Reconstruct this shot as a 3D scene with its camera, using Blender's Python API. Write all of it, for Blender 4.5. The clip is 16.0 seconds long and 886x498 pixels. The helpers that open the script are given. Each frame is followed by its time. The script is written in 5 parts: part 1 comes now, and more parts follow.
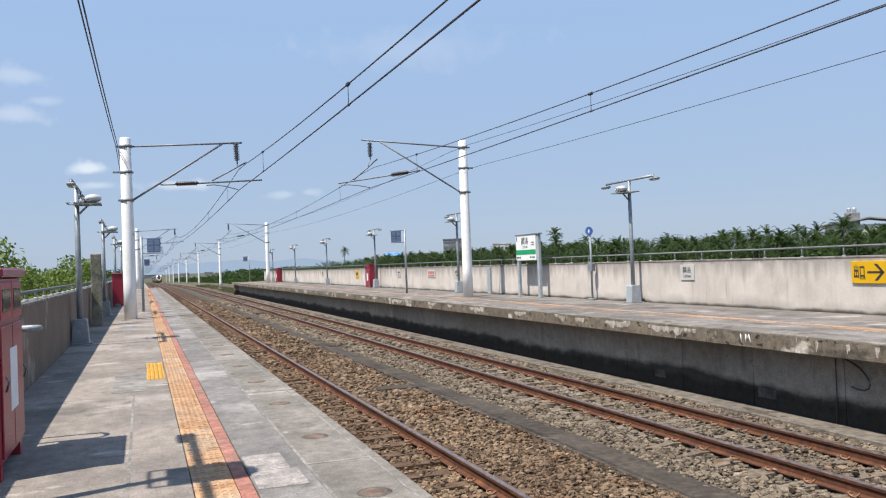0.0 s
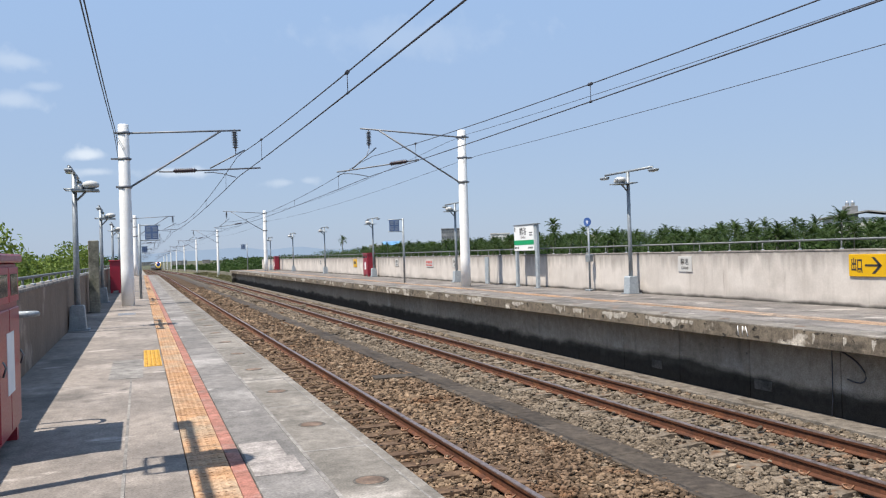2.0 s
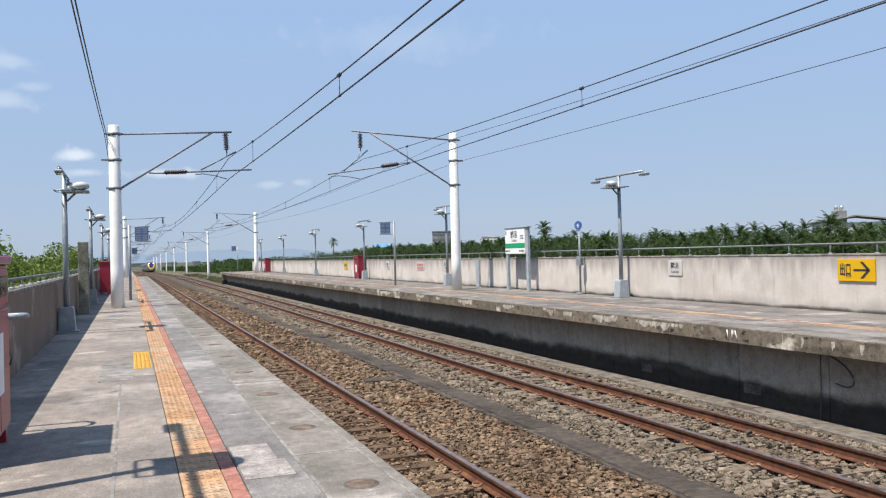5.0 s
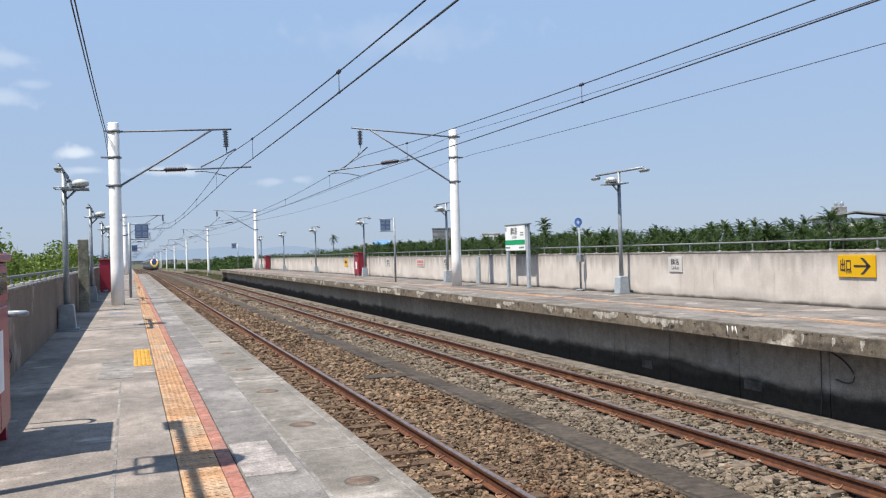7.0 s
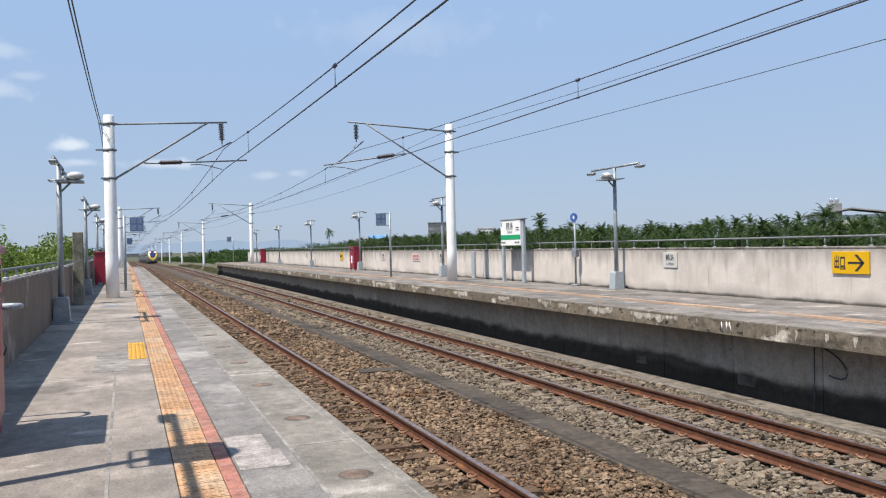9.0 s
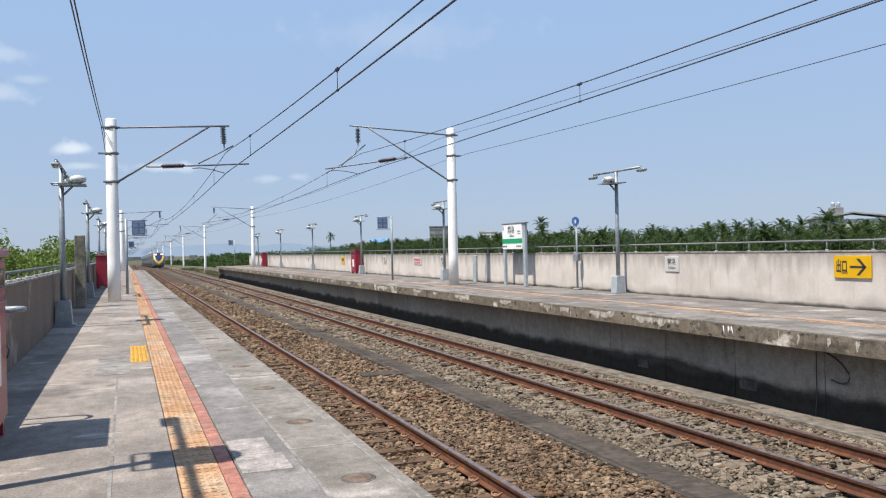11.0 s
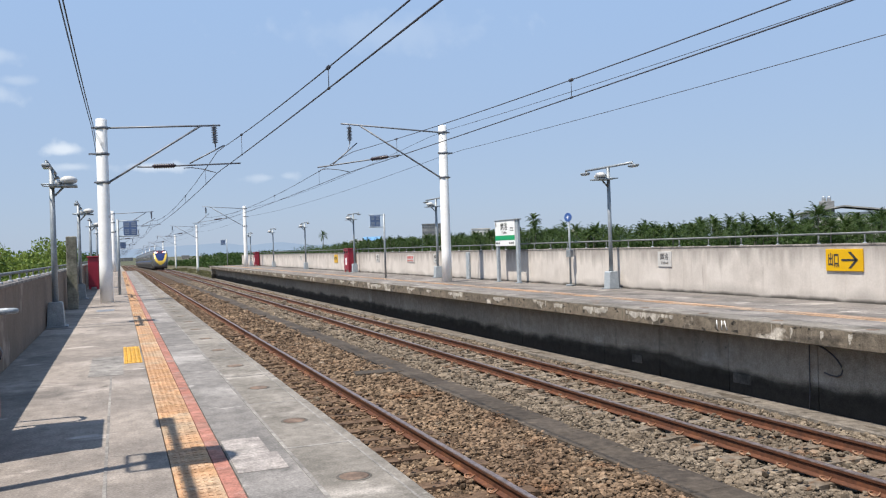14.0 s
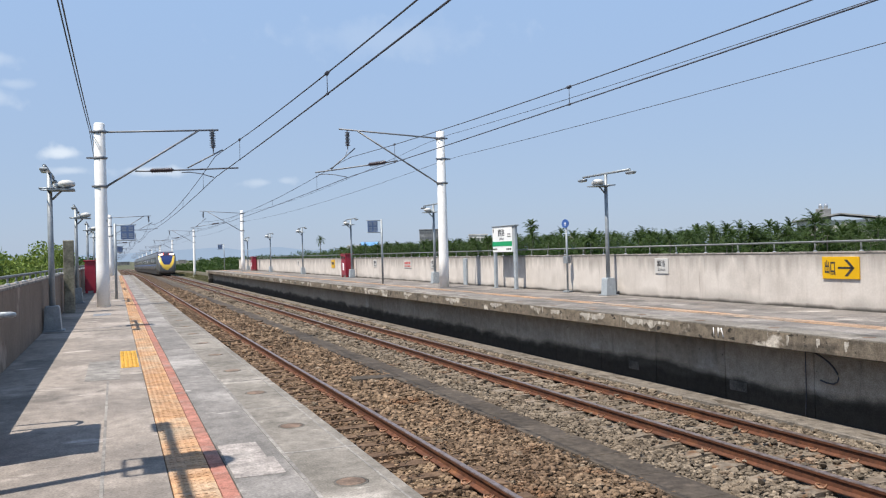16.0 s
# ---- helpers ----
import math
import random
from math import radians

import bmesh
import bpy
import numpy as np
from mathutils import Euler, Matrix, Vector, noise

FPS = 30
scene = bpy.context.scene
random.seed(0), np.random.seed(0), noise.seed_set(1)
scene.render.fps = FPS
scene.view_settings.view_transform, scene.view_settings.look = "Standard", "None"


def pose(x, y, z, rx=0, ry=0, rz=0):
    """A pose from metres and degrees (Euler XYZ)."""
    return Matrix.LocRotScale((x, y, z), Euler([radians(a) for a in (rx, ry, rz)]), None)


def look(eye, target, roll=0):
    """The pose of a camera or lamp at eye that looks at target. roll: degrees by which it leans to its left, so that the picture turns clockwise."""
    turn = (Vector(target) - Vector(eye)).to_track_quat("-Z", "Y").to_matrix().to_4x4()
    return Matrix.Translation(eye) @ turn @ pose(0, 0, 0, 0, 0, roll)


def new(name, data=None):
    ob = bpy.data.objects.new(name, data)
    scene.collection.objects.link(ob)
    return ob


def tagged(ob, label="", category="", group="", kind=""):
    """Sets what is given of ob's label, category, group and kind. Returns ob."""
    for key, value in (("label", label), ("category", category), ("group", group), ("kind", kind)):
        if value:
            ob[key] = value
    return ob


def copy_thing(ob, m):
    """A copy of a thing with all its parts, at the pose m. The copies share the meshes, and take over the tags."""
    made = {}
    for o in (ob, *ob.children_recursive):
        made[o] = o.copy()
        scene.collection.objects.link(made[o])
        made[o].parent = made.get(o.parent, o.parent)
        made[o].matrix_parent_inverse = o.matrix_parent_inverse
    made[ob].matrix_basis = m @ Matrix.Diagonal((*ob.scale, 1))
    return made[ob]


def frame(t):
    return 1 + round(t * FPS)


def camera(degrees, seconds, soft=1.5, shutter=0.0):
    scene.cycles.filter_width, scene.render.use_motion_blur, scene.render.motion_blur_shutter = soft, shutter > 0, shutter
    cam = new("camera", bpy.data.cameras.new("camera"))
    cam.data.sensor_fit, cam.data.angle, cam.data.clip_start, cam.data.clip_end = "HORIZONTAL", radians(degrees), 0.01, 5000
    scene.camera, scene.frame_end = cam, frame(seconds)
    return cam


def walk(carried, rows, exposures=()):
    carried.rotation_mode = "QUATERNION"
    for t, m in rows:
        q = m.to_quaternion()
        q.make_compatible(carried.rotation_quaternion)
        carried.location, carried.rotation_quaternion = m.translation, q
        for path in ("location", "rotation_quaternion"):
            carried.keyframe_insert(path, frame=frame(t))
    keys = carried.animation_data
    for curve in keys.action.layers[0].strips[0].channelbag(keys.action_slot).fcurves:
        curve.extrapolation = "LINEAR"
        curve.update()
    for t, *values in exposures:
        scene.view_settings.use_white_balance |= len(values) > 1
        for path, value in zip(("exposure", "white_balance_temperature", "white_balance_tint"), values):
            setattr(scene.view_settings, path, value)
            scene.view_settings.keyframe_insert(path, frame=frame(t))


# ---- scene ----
EYE = Vector((0.0, 0.0, 1.288))


def aim(dx, dy, dz, yaw, pitch, roll):
    """A camera pose a little off EYE; yaw to the left from +y, pitch up, in degrees."""
    a, b = radians(yaw), radians(pitch)
    way = Vector((-math.sin(a) * math.cos(b), math.cos(a) * math.cos(b), math.sin(b)))
    eye = EYE + Vector((dx, dy, dz))
    return look(eye, eye + way, roll)


# ---------------------------------------------------------------- camera
cam = camera(56, 16.0, soft=1.17)
walk(cam, [
    (0.0, aim(-0.000, -0.002, -0.003, -19.882, 0.918, -2.235)),
    (0.5, aim(0.004, 0.003, -0.002, -19.786, 1.009, -2.036)),
    (1.0, aim(0.004, 0.010, -0.008, -19.776, 0.815, -1.690)),
    (1.5, aim(0.001, 0.006, -0.008, -19.930, 0.418, -1.626)),
    (2.0, aim(0.002, 0.004, -0.005, -19.990, 0.202, -1.742)),
    (2.5, aim(-0.005, -0.003, -0.005, -20.195, 0.038, -1.556)),
    (3.0, aim(-0.004, -0.003, -0.004, -20.461, 0.130, -1.312)),
    (3.5, aim(-0.004, -0.001, -0.000, -20.614, 0.405, -1.371)),
    (4.0, aim(-0.007, -0.002, 0.004, -20.535, 0.540, -1.273)),
    (6.5, aim(-0.003, -0.006, -0.002, -20.782, 0.043, -1.876)),
    (7.0, aim(-0.002, 0.002, 0.000, -20.606, 0.153, -1.605)),
    (7.5, aim(-0.002, 0.002, 0.001, -20.660, 0.153, -1.348)),
    (8.0, aim(-0.001, 0.006, 0.001, -20.736, 0.016, -1.364)),
    (8.5, aim(0.000, -0.003, 0.002, -20.837, -0.197, -1.387)),
    (9.0, aim(-0.002, -0.007, 0.003, -20.901, -0.238, -1.304)),
    (11.5, aim(-0.012, -0.010, 0.002, -20.772, 0.059, -1.188)),
    (12.0, aim(-0.012, -0.001, -0.001, -20.811, 0.000, -1.037)),
    (12.5, aim(-0.009, 0.006, 0.001, -20.771, -0.079, -1.006)),
    (13.0, aim(-0.012, 0.010, -0.001, -20.689, -0.200, -1.014)),
    (13.5, aim(-0.018, -0.002, 0.001, -20.885, -0.167, -1.557)),
    (14.0, aim(-0.014, -0.001, -0.000, -21.301, -0.164, -1.830)),
    (14.5, aim(-0.020, -0.014, 0.004, -21.520, -0.090, -1.789)),
    (15.0, aim(-0.022, -0.007, 0.003, -21.522, 0.065, -1.632)),
    (15.5, aim(-0.022, -0.016, 0.004, -21.435, 0.163, -1.559)),
    (16.0, aim(-0.024, -0.014, 0.003, -21.505, 0.219, -1.540)),
], exposures=[(0, 0.6), (16, 0.6)])

# ---------------------------------------------------------------- world and sun
SUN_WAY = Vector((-0.50, -0.16, 1.0)).normalized()
world = bpy.data.worlds.new("sky")
scene.world = world
world.use_nodes = True
wt = world.node_tree
bg = wt.nodes["Background"]
sky = wt.nodes.new("ShaderNodeTexSky")
sky.sky_type = "NISHITA"
sky.sun_disc = False
sky.sun_elevation = math.asin(SUN_WAY.z)
sky.sun_rotation = math.atan2(SUN_WAY.x, SUN_WAY.y)
sky.air_density, sky.dust_density, sky.ozone_density = 1.0, 0.4, 2.0
haze = wt.nodes.new("ShaderNodeMix")
haze.data_type = "RGBA"
haze.inputs["Factor"].default_value = 0.83
rise = wt.nodes.new("ShaderNodeSeparateXYZ")
wt.links.new(wt.nodes.new("ShaderNodeTexCoord").outputs["Generated"], rise.inputs[0])
height = wt.nodes.new("ShaderNodeMapRange")
height.inputs["From Min"].default_value, height.inputs["From Max"].default_value = 0.02, 0.30
wt.links.new(rise.outputs["Z"], height.inputs["Value"])
tone = wt.nodes.new("ShaderNodeMix")
tone.data_type = "RGBA"
tone.inputs["A"].default_value = (3.36, 4.27, 5.85, 1.0)
tone.inputs["B"].default_value = (3.25, 4.70, 7.15, 1.0)
wt.links.new(height.outputs["Result"], tone.inputs["Factor"])
wt.links.new(tone.outputs["Result"], haze.inputs["B"])
wt.links.new(sky.outputs[0], haze.inputs["A"])
bg.inputs["Strength"].default_value = 0.08


def sky_node(kind, op=None, **values):
    n = wt.nodes.new(kind)
    if op:
        n.operation = op
    for k, v in values.items():
        n.inputs[k].default_value = v
    return n


# small fair-weather clouds low in the sky: way to the cloud, half width and half height as slopes, strength
sky_way = wt.nodes.new("ShaderNodeTexCoord").outputs["Generated"]
wisps = sky_node("ShaderNodeTexNoise", Scale=38.0, Detail=5.0)
wt.links.new(sky_way, wisps.inputs["Vector"])
last = haze.outputs["Result"]
for cx, cz, cw, ch, much in ((-0.0505, 0.1185, 0.017, 0.0065, 1.0), (-0.045, 0.100, 0.022, 0.005, 0.55), (0.043, 0.100, 0.042, 0.006, 0.75), (0.158, 0.087, 0.015, 0.004, 0.4), (0.190, 0.089, 0.010, 0.004, 0.35),
                              (-0.118, 0.214, 0.030, 0.009, 0.4), (-0.094, 0.189, 0.016, 0.005, 0.3), (-0.122, 0.174, 0.026, 0.009, 0.45), (0.30, 0.25, 0.10, 0.02, 0.18), (-0.6, 0.2, 0.14, 0.03, 0.6), (-0.9, 0.35, 0.2, 0.05, 0.6)):
    cy = math.sqrt(1 - cx * cx - cz * cz)
    off = sky_node("ShaderNodeVectorMath", "SUBTRACT")
    off.inputs[1].default_value = (cx, cy, cz)
    wt.links.new(sky_way, off.inputs[0])
    size = sky_node("ShaderNodeVectorMath", "MULTIPLY")
    size.inputs[1].default_value = (1 / cw, 1 / cw, 1 / ch)
    wt.links.new(off.outputs[0], size.inputs[0])
    far = sky_node("ShaderNodeVectorMath", "LENGTH")
    wt.links.new(size.outputs[0], far.inputs[0])
    rag = sky_node("ShaderNodeMath", "MULTIPLY_ADD")
    rag.inputs[1].default_value, rag.inputs[2].default_value = -2.2, 2.1
    wt.links.new(wisps.outputs["Fac"], rag.inputs[0])
    add = sky_node("ShaderNodeMath", "MULTIPLY")
    wt.links.new(far.outputs["Value"], add.inputs[0])
    wt.links.new(rag.outputs[0], add.inputs[1])
    soft_edge = wt.nodes.new("ShaderNodeMapRange")
    soft_edge.interpolation_type = "SMOOTHSTEP"
    soft_edge.inputs["From Min"].default_value, soft_edge.inputs["From Max"].default_value = 1.35, 0.2
    soft_edge.inputs["To Max"].default_value = much
    wt.links.new(add.outputs[0], soft_edge.inputs["Value"])
    over = wt.nodes.new("ShaderNodeMix")
    over.data_type = "RGBA"
    over.inputs["B"].default_value = (6.3, 7.0, 7.9, 1.0)
    wt.links.new(soft_edge.outputs["Result"], over.inputs["Factor"])
    wt.links.new(last, over.inputs["A"])
    last = over.outputs["Result"]
wt.links.new(last, bg.inputs["Color"])
sun = new("sun", bpy.data.lights.new("sun", "SUN"))
sun.data.energy, sun.data.angle, sun.data.color = 4.8, radians(0.6), (1.0, 0.92, 0.81)
sun.matrix_world = look(SUN_WAY * 50, (0, 0, 0))


# ---------------------------------------------------------------- materials
def rgb(c):
    return (*c, 1.0)


def ramp_between(nt, fac, lo, hi):
    n = nt.nodes.new("ShaderNodeMapRange")
    n.inputs["From Min"].default_value, n.inputs["From Max"].default_value = lo, hi
    nt.links.new(fac, n.inputs["Value"])
    return n.outputs["Result"]


def blend(nt, fac, a, b, mode="MIX"):
    n = nt.nodes.new("ShaderNodeMix")
    n.data_type, n.blend_type = "RGBA", mode
    for sock, v in ((n.inputs["Factor"], fac), (n.inputs["A"], a), (n.inputs["B"], b)):
        if isinstance(v, (int, float)):
            sock.default_value = v
        elif isinstance(v, tuple):
            sock.default_value = rgb(v)
        else:
            nt.links.new(v, sock)
    return n.outputs["Result"]


def noise_of(nt, vec, scale, detail=4.0, stretch=None, rough=0.55):
    if stretch:
        m = nt.nodes.new("ShaderNodeMapping")
        m.inputs["Scale"].default_value = stretch
        nt.links.new(vec, m.inputs["Vector"])
        vec = m.outputs["Vector"]
    n = nt.nodes.new("ShaderNodeTexNoise")
    n.inputs["Scale"].default_value, n.inputs["Detail"].default_value, n.inputs["Roughness"].default_value = scale, detail, rough
    nt.links.new(vec, n.inputs["Vector"])
    return n.outputs["Fac"]


def times(nt, a, b, op="MULTIPLY"):
    n = nt.nodes.new("ShaderNodeMath")
    n.operation, n.use_clamp = op, True
    for s, v in zip(n.inputs, (a, b)):
        if isinstance(v, (int, float)):
            s.default_value = v
        else:
            nt.links.new(v, s)
    return n.outputs[0]


def surface(name, base, other=None, scale=3.0, fine=40.0, rough=0.8, metal=0.0, bump=0.3, relief=0.004, vary=0.0, local=False,
            stains=(), island=0.0, glow=None, span=(0.35, 0.65), coat=0.0, mould=(), mottle=0.85, grain_way=None, grit=0.7):
    """A weathered surface: two tones mixed by a coarse noise, a fine grain, stains as (colour, scale, lo, hi, stretch), and relief."""
    m = bpy.data.materials.new(name)
    m.use_nodes = True
    nt = m.node_tree
    b = nt.nodes["Principled BSDF"]
    geo = nt.nodes.new("ShaderNodeNewGeometry")
    if local:
        vec = nt.nodes.new("ShaderNodeTexCoord").outputs["Object"]
    else:
        vec = geo.outputs["Position"]
    mottle = 0.3 if local else mottle
    other = other or tuple(0.75 * c for c in base)
    col = blend(nt, ramp_between(nt, noise_of(nt, vec, scale), *span), base, other)
    grain = noise_of(nt, vec, fine, 5.0)
    for tone, sc, lo, hi, stretch in stains:
        col = blend(nt, ramp_between(nt, noise_of(nt, vec, sc, 6.0, stretch), lo, hi), col, tone)
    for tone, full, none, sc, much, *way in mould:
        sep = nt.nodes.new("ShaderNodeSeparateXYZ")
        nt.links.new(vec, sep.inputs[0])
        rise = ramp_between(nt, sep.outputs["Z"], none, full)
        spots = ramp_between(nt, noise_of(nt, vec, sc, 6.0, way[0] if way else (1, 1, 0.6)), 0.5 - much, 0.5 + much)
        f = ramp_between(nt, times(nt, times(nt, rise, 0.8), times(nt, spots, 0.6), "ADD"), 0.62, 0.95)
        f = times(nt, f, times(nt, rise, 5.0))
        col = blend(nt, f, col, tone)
    if bump:
        mid = noise_of(nt, vec, fine / 7, 5.0, grain_way, 0.65)
        col = blend(nt, mottle, col, blend(nt, ramp_between(nt, mid, 0.25, 0.75), (0.22, 0.22, 0.22), (0.80, 0.80, 0.80)), "OVERLAY")
        col = blend(nt, grit, col, blend(nt, ramp_between(nt, grain, 0.25, 0.75), (0.25, 0.25, 0.25), (0.78, 0.78, 0.78)), "OVERLAY")
    if vary:
        info = nt.nodes.new("ShaderNodeObjectInfo")
        v = ramp_between(nt, info.outputs["Random"], 0, 1)
        nt.nodes[-1].inputs["To Min"].default_value, nt.nodes[-1].inputs["To Max"].default_value = 1 - vary, 1 + vary
        hsv = nt.nodes.new("ShaderNodeHueSaturation")
        nt.links.new(v, hsv.inputs["Value"])
        nt.links.new(col, hsv.inputs["Color"])
        col = hsv.outputs["Color"]
    if island:
        v = ramp_between(nt, geo.outputs["Random Per Island"], 0, 1)
        nt.nodes[-1].inputs["To Min"].default_value, nt.nodes[-1].inputs["To Max"].default_value = 1 - island, 1 + island
        hsv = nt.nodes.new("ShaderNodeHueSaturation")
        nt.links.new(v, hsv.inputs["Value"])
        nt.links.new(col, hsv.inputs["Color"])
        col = hsv.outputs["Color"]
    nt.links.new(col, b.inputs["Base Color"])
    b.inputs["Metallic"].default_value = metal
    r = ramp_between(nt, grain, 0.2, 0.8)
    nt.nodes[-1].inputs["To Min"].default_value, nt.nodes[-1].inputs["To Max"].default_value = max(rough - 0.1, 0.03), min(rough + 0.1, 1)
    nt.links.new(r, b.inputs["Roughness"])
    if bump:
        bp = nt.nodes.new("ShaderNodeBump")
        bp.inputs["Strength"].default_value, bp.inputs["Distance"].default_value = bump, relief
        nt.links.new(grain, bp.inputs["Height"])
        nt.links.new(bp.outputs["Normal"], b.inputs["Normal"])
    if rough >= 0.75 and not metal:
        b.inputs["Specular IOR Level"].default_value = 0.15
    if coat:
        b.inputs["Coat Weight"].default_value, b.inputs["Coat Roughness"].default_value = coat, 0.08
    if glow:
        b.inputs["Emission Color"].default_value, b.inputs["Emission Strength"].default_value = rgb(glow[0]), glow[1]
    return m


def leaf_surface(name, a, b2, scale=0.3):
    m = surface(name, a, b2, scale, 6.0, 0.55, bump=0, island=0.35)
    nt = m.node_tree
    b = nt.nodes["Principled BSDF"]
    b.inputs["Specular IOR Level"].default_value = 0.2
    tr = nt.nodes.new("ShaderNodeBsdfTranslucent")
    tr.inputs["Color"].default_value = rgb(tuple(min(1.4 * c, 1) for c in a))
    mix = nt.nodes.new("ShaderNodeMixShader")
    mix.inputs["Fac"].default_value = 0.25
    nt.links.new(b.outputs[0], mix.inputs[1])
    nt.links.new(tr.outputs[0], mix.inputs[2])
    nt.links.new(mix.outputs[0], nt.nodes["Material Output"].inputs["Surface"])
    return m


LONG = (1.0, 0.25, 1.0)
DRIP = (1.0, 5.0, 0.35)
M_deck = surface("worn_concrete_deck", (0.236, 0.208, 0.186), (0.172, 0.153, 0.139), 0.8, 60, 0.88, bump=0.35, vary=0.08, span=(0.40, 0.60), mottle=0.5, grain_way=(1.0, 0.7, 1),
                 stains=(((0.290, 0.257, 0.233), 0.7, 0.53, 0.62, (0.9, 0.6, 1)), ((0.120, 0.109, 0.101), 1.1, 0.56, 0.70, (0.6, 0.7, 1)), ((0.095, 0.088, 0.082), 5, 0.64, 0.76, (0.8, 0.7, 1)), ((0.365, 0.328, 0.302), 2.0, 0.63, 0.68, (0.6, 1.2, 1))))
M_deck_far = surface("dark_worn_deck_slab", (0.200, 0.182, 0.168), (0.135, 0.124, 0.116), 1.1, 60, 0.88, bump=0.35, vary=0.2, span=(0.40, 0.60), mottle=0.5,
                     stains=(((0.090, 0.084, 0.079), 1.5, 0.56, 0.68, (0.9, 0.6, 1)), ((0.310, 0.283, 0.262), 1.6, 0.60, 0.66, (0.8, 0.8, 1)), ((0.27, 0.20, 0.15), 0.8, 0.62, 0.72, None)))
M_coping = surface("grey_coping_concrete", (0.198, 0.181, 0.161), (0.138, 0.127, 0.112), 1.1, 80, 0.88, bump=0.4, vary=0.14, span=(0.40, 0.60), grain_way=(1.0, 0.8, 1), mottle=0.6,
                   stains=(((0.097, 0.088, 0.077), 1.8, 0.56, 0.70, (0.8, 0.7, 1)), ((0.303, 0.278, 0.253), 1.3, 0.56, 0.66, (0.7, 1.0, 1)), ((0.367, 0.344, 0.316), 6.0, 0.66, 0.72, (0.6, 1.6, 1))))
M_coping_dark = surface("dark_cover_rim", (0.115, 0.106, 0.096), (0.085, 0.078, 0.07), 6, 60, 0.9)
M_lime_run = surface("white_lime_run", (0.44, 0.41, 0.365), (0.30, 0.275, 0.238), 6, 60, 0.92, bump=0.5, stains=(((0.17, 0.148, 0.118), 5, 0.54, 0.66, (1, 3, 0.6)),))
M_patch = surface("dull_cement_patch", (0.105, 0.100, 0.092), (0.06, 0.058, 0.055), 5, 60, 0.9)
M_paver = surface("grey_worn_pavers", (0.207, 0.194, 0.185), (0.150, 0.142, 0.136), 1.0, 60, 0.88, bump=0.35, vary=0.09, span=(0.42, 0.58), mottle=0.6, grain_way=(1.0, 0.8, 1),
                  stains=(((0.264, 0.249, 0.238), 0.9, 0.54, 0.64, (0.7, 0.8, 1)), ((0.110, 0.105, 0.100), 1.6, 0.58, 0.70, (0.8, 0.7, 1)), ((0.378, 0.352, 0.339), 2.3, 0.62, 0.66, (0.6, 1.3, 1))))
M_lime = surface("pale_lime_skin", (0.30, 0.272, 0.256), (0.235, 0.215, 0.204), 2.5, 60, 0.9, bump=0.3, stains=(((0.24, 0.225, 0.212), 4, 0.56, 0.70, (0.8, 1.2, 1)),))
M_joint = surface("dark_joint_mortar", (0.17, 0.16, 0.15), (0.12, 0.115, 0.11), 6, 60, 0.95)
M_orange = surface("orange_tactile_tile", (0.405, 0.235, 0.122), (0.338, 0.207, 0.126), 2.5, 70, 0.75, bump=0.25, vary=0.12,
                   stains=(((0.257, 0.226, 0.194), 4.0, 0.56, 0.75, (1, 1, 1)), ((0.368, 0.294, 0.213), 1.2, 0.5, 0.7, None)))
M_orange_far = surface("faded_orange_tile", (0.36, 0.225, 0.135), (0.30, 0.205, 0.142), 0.7, 70, 0.8, bump=0.25, vary=0.2,
                       stains=(((0.215, 0.195, 0.175), 0.9, 0.50, 0.66, (1, 0.5, 1)), ((0.40, 0.30, 0.22), 1.4, 0.56, 0.7, None)))
M_yellow = surface("yellow_tactile_tile", (0.492, 0.277, 0.028), (0.430, 0.234, 0.031), 4, 70, 0.65, bump=0.2, vary=0.05)
M_pink = surface("faded_red_brick_band", (0.307, 0.135, 0.105), (0.258, 0.144, 0.117), 3, 70, 0.85, bump=0.3, vary=0.12,
                 stains=(((0.246, 0.209, 0.190), 2.0, 0.55, 0.7, None),))
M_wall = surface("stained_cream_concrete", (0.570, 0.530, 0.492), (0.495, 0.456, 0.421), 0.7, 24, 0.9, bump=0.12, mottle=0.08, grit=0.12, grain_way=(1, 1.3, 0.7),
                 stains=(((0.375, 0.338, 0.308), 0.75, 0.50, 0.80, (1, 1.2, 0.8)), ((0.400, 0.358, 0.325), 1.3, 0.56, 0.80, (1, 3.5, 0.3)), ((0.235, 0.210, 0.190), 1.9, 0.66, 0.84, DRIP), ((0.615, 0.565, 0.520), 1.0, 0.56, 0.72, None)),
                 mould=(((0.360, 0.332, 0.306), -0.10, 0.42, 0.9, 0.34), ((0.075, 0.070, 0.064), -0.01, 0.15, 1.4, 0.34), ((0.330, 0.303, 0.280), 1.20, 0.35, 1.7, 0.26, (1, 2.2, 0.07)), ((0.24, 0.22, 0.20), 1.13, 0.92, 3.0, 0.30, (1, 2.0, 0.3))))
# Browner, darker copy of the cream concrete: shade is in the base colour.
M_wall_shaded = surface("shade_brown_stained_concrete", (0.205, 0.158, 0.124), (0.162, 0.125, 0.098), 0.8, 50, 0.92, mottle=0.3, grain_way=DRIP, stains=(((0.117, 0.102, 0.089), 1.8, 0.58, 0.75, DRIP), ((0.321, 0.270, 0.228), 1.2, 0.6, 0.7, None)))
M_plate = surface("weathered_white_plate", (0.50, 0.495, 0.48), (0.44, 0.43, 0.415), 2, 60, 0.55, bump=0.0, local=True)
M_wall_cap = surface("grey_wall_coping", (0.250, 0.228, 0.209), (0.162, 0.150, 0.141), 3, 60, 0.9, stains=(((0.100, 0.094, 0.087), 3, 0.52, 0.7, None),))
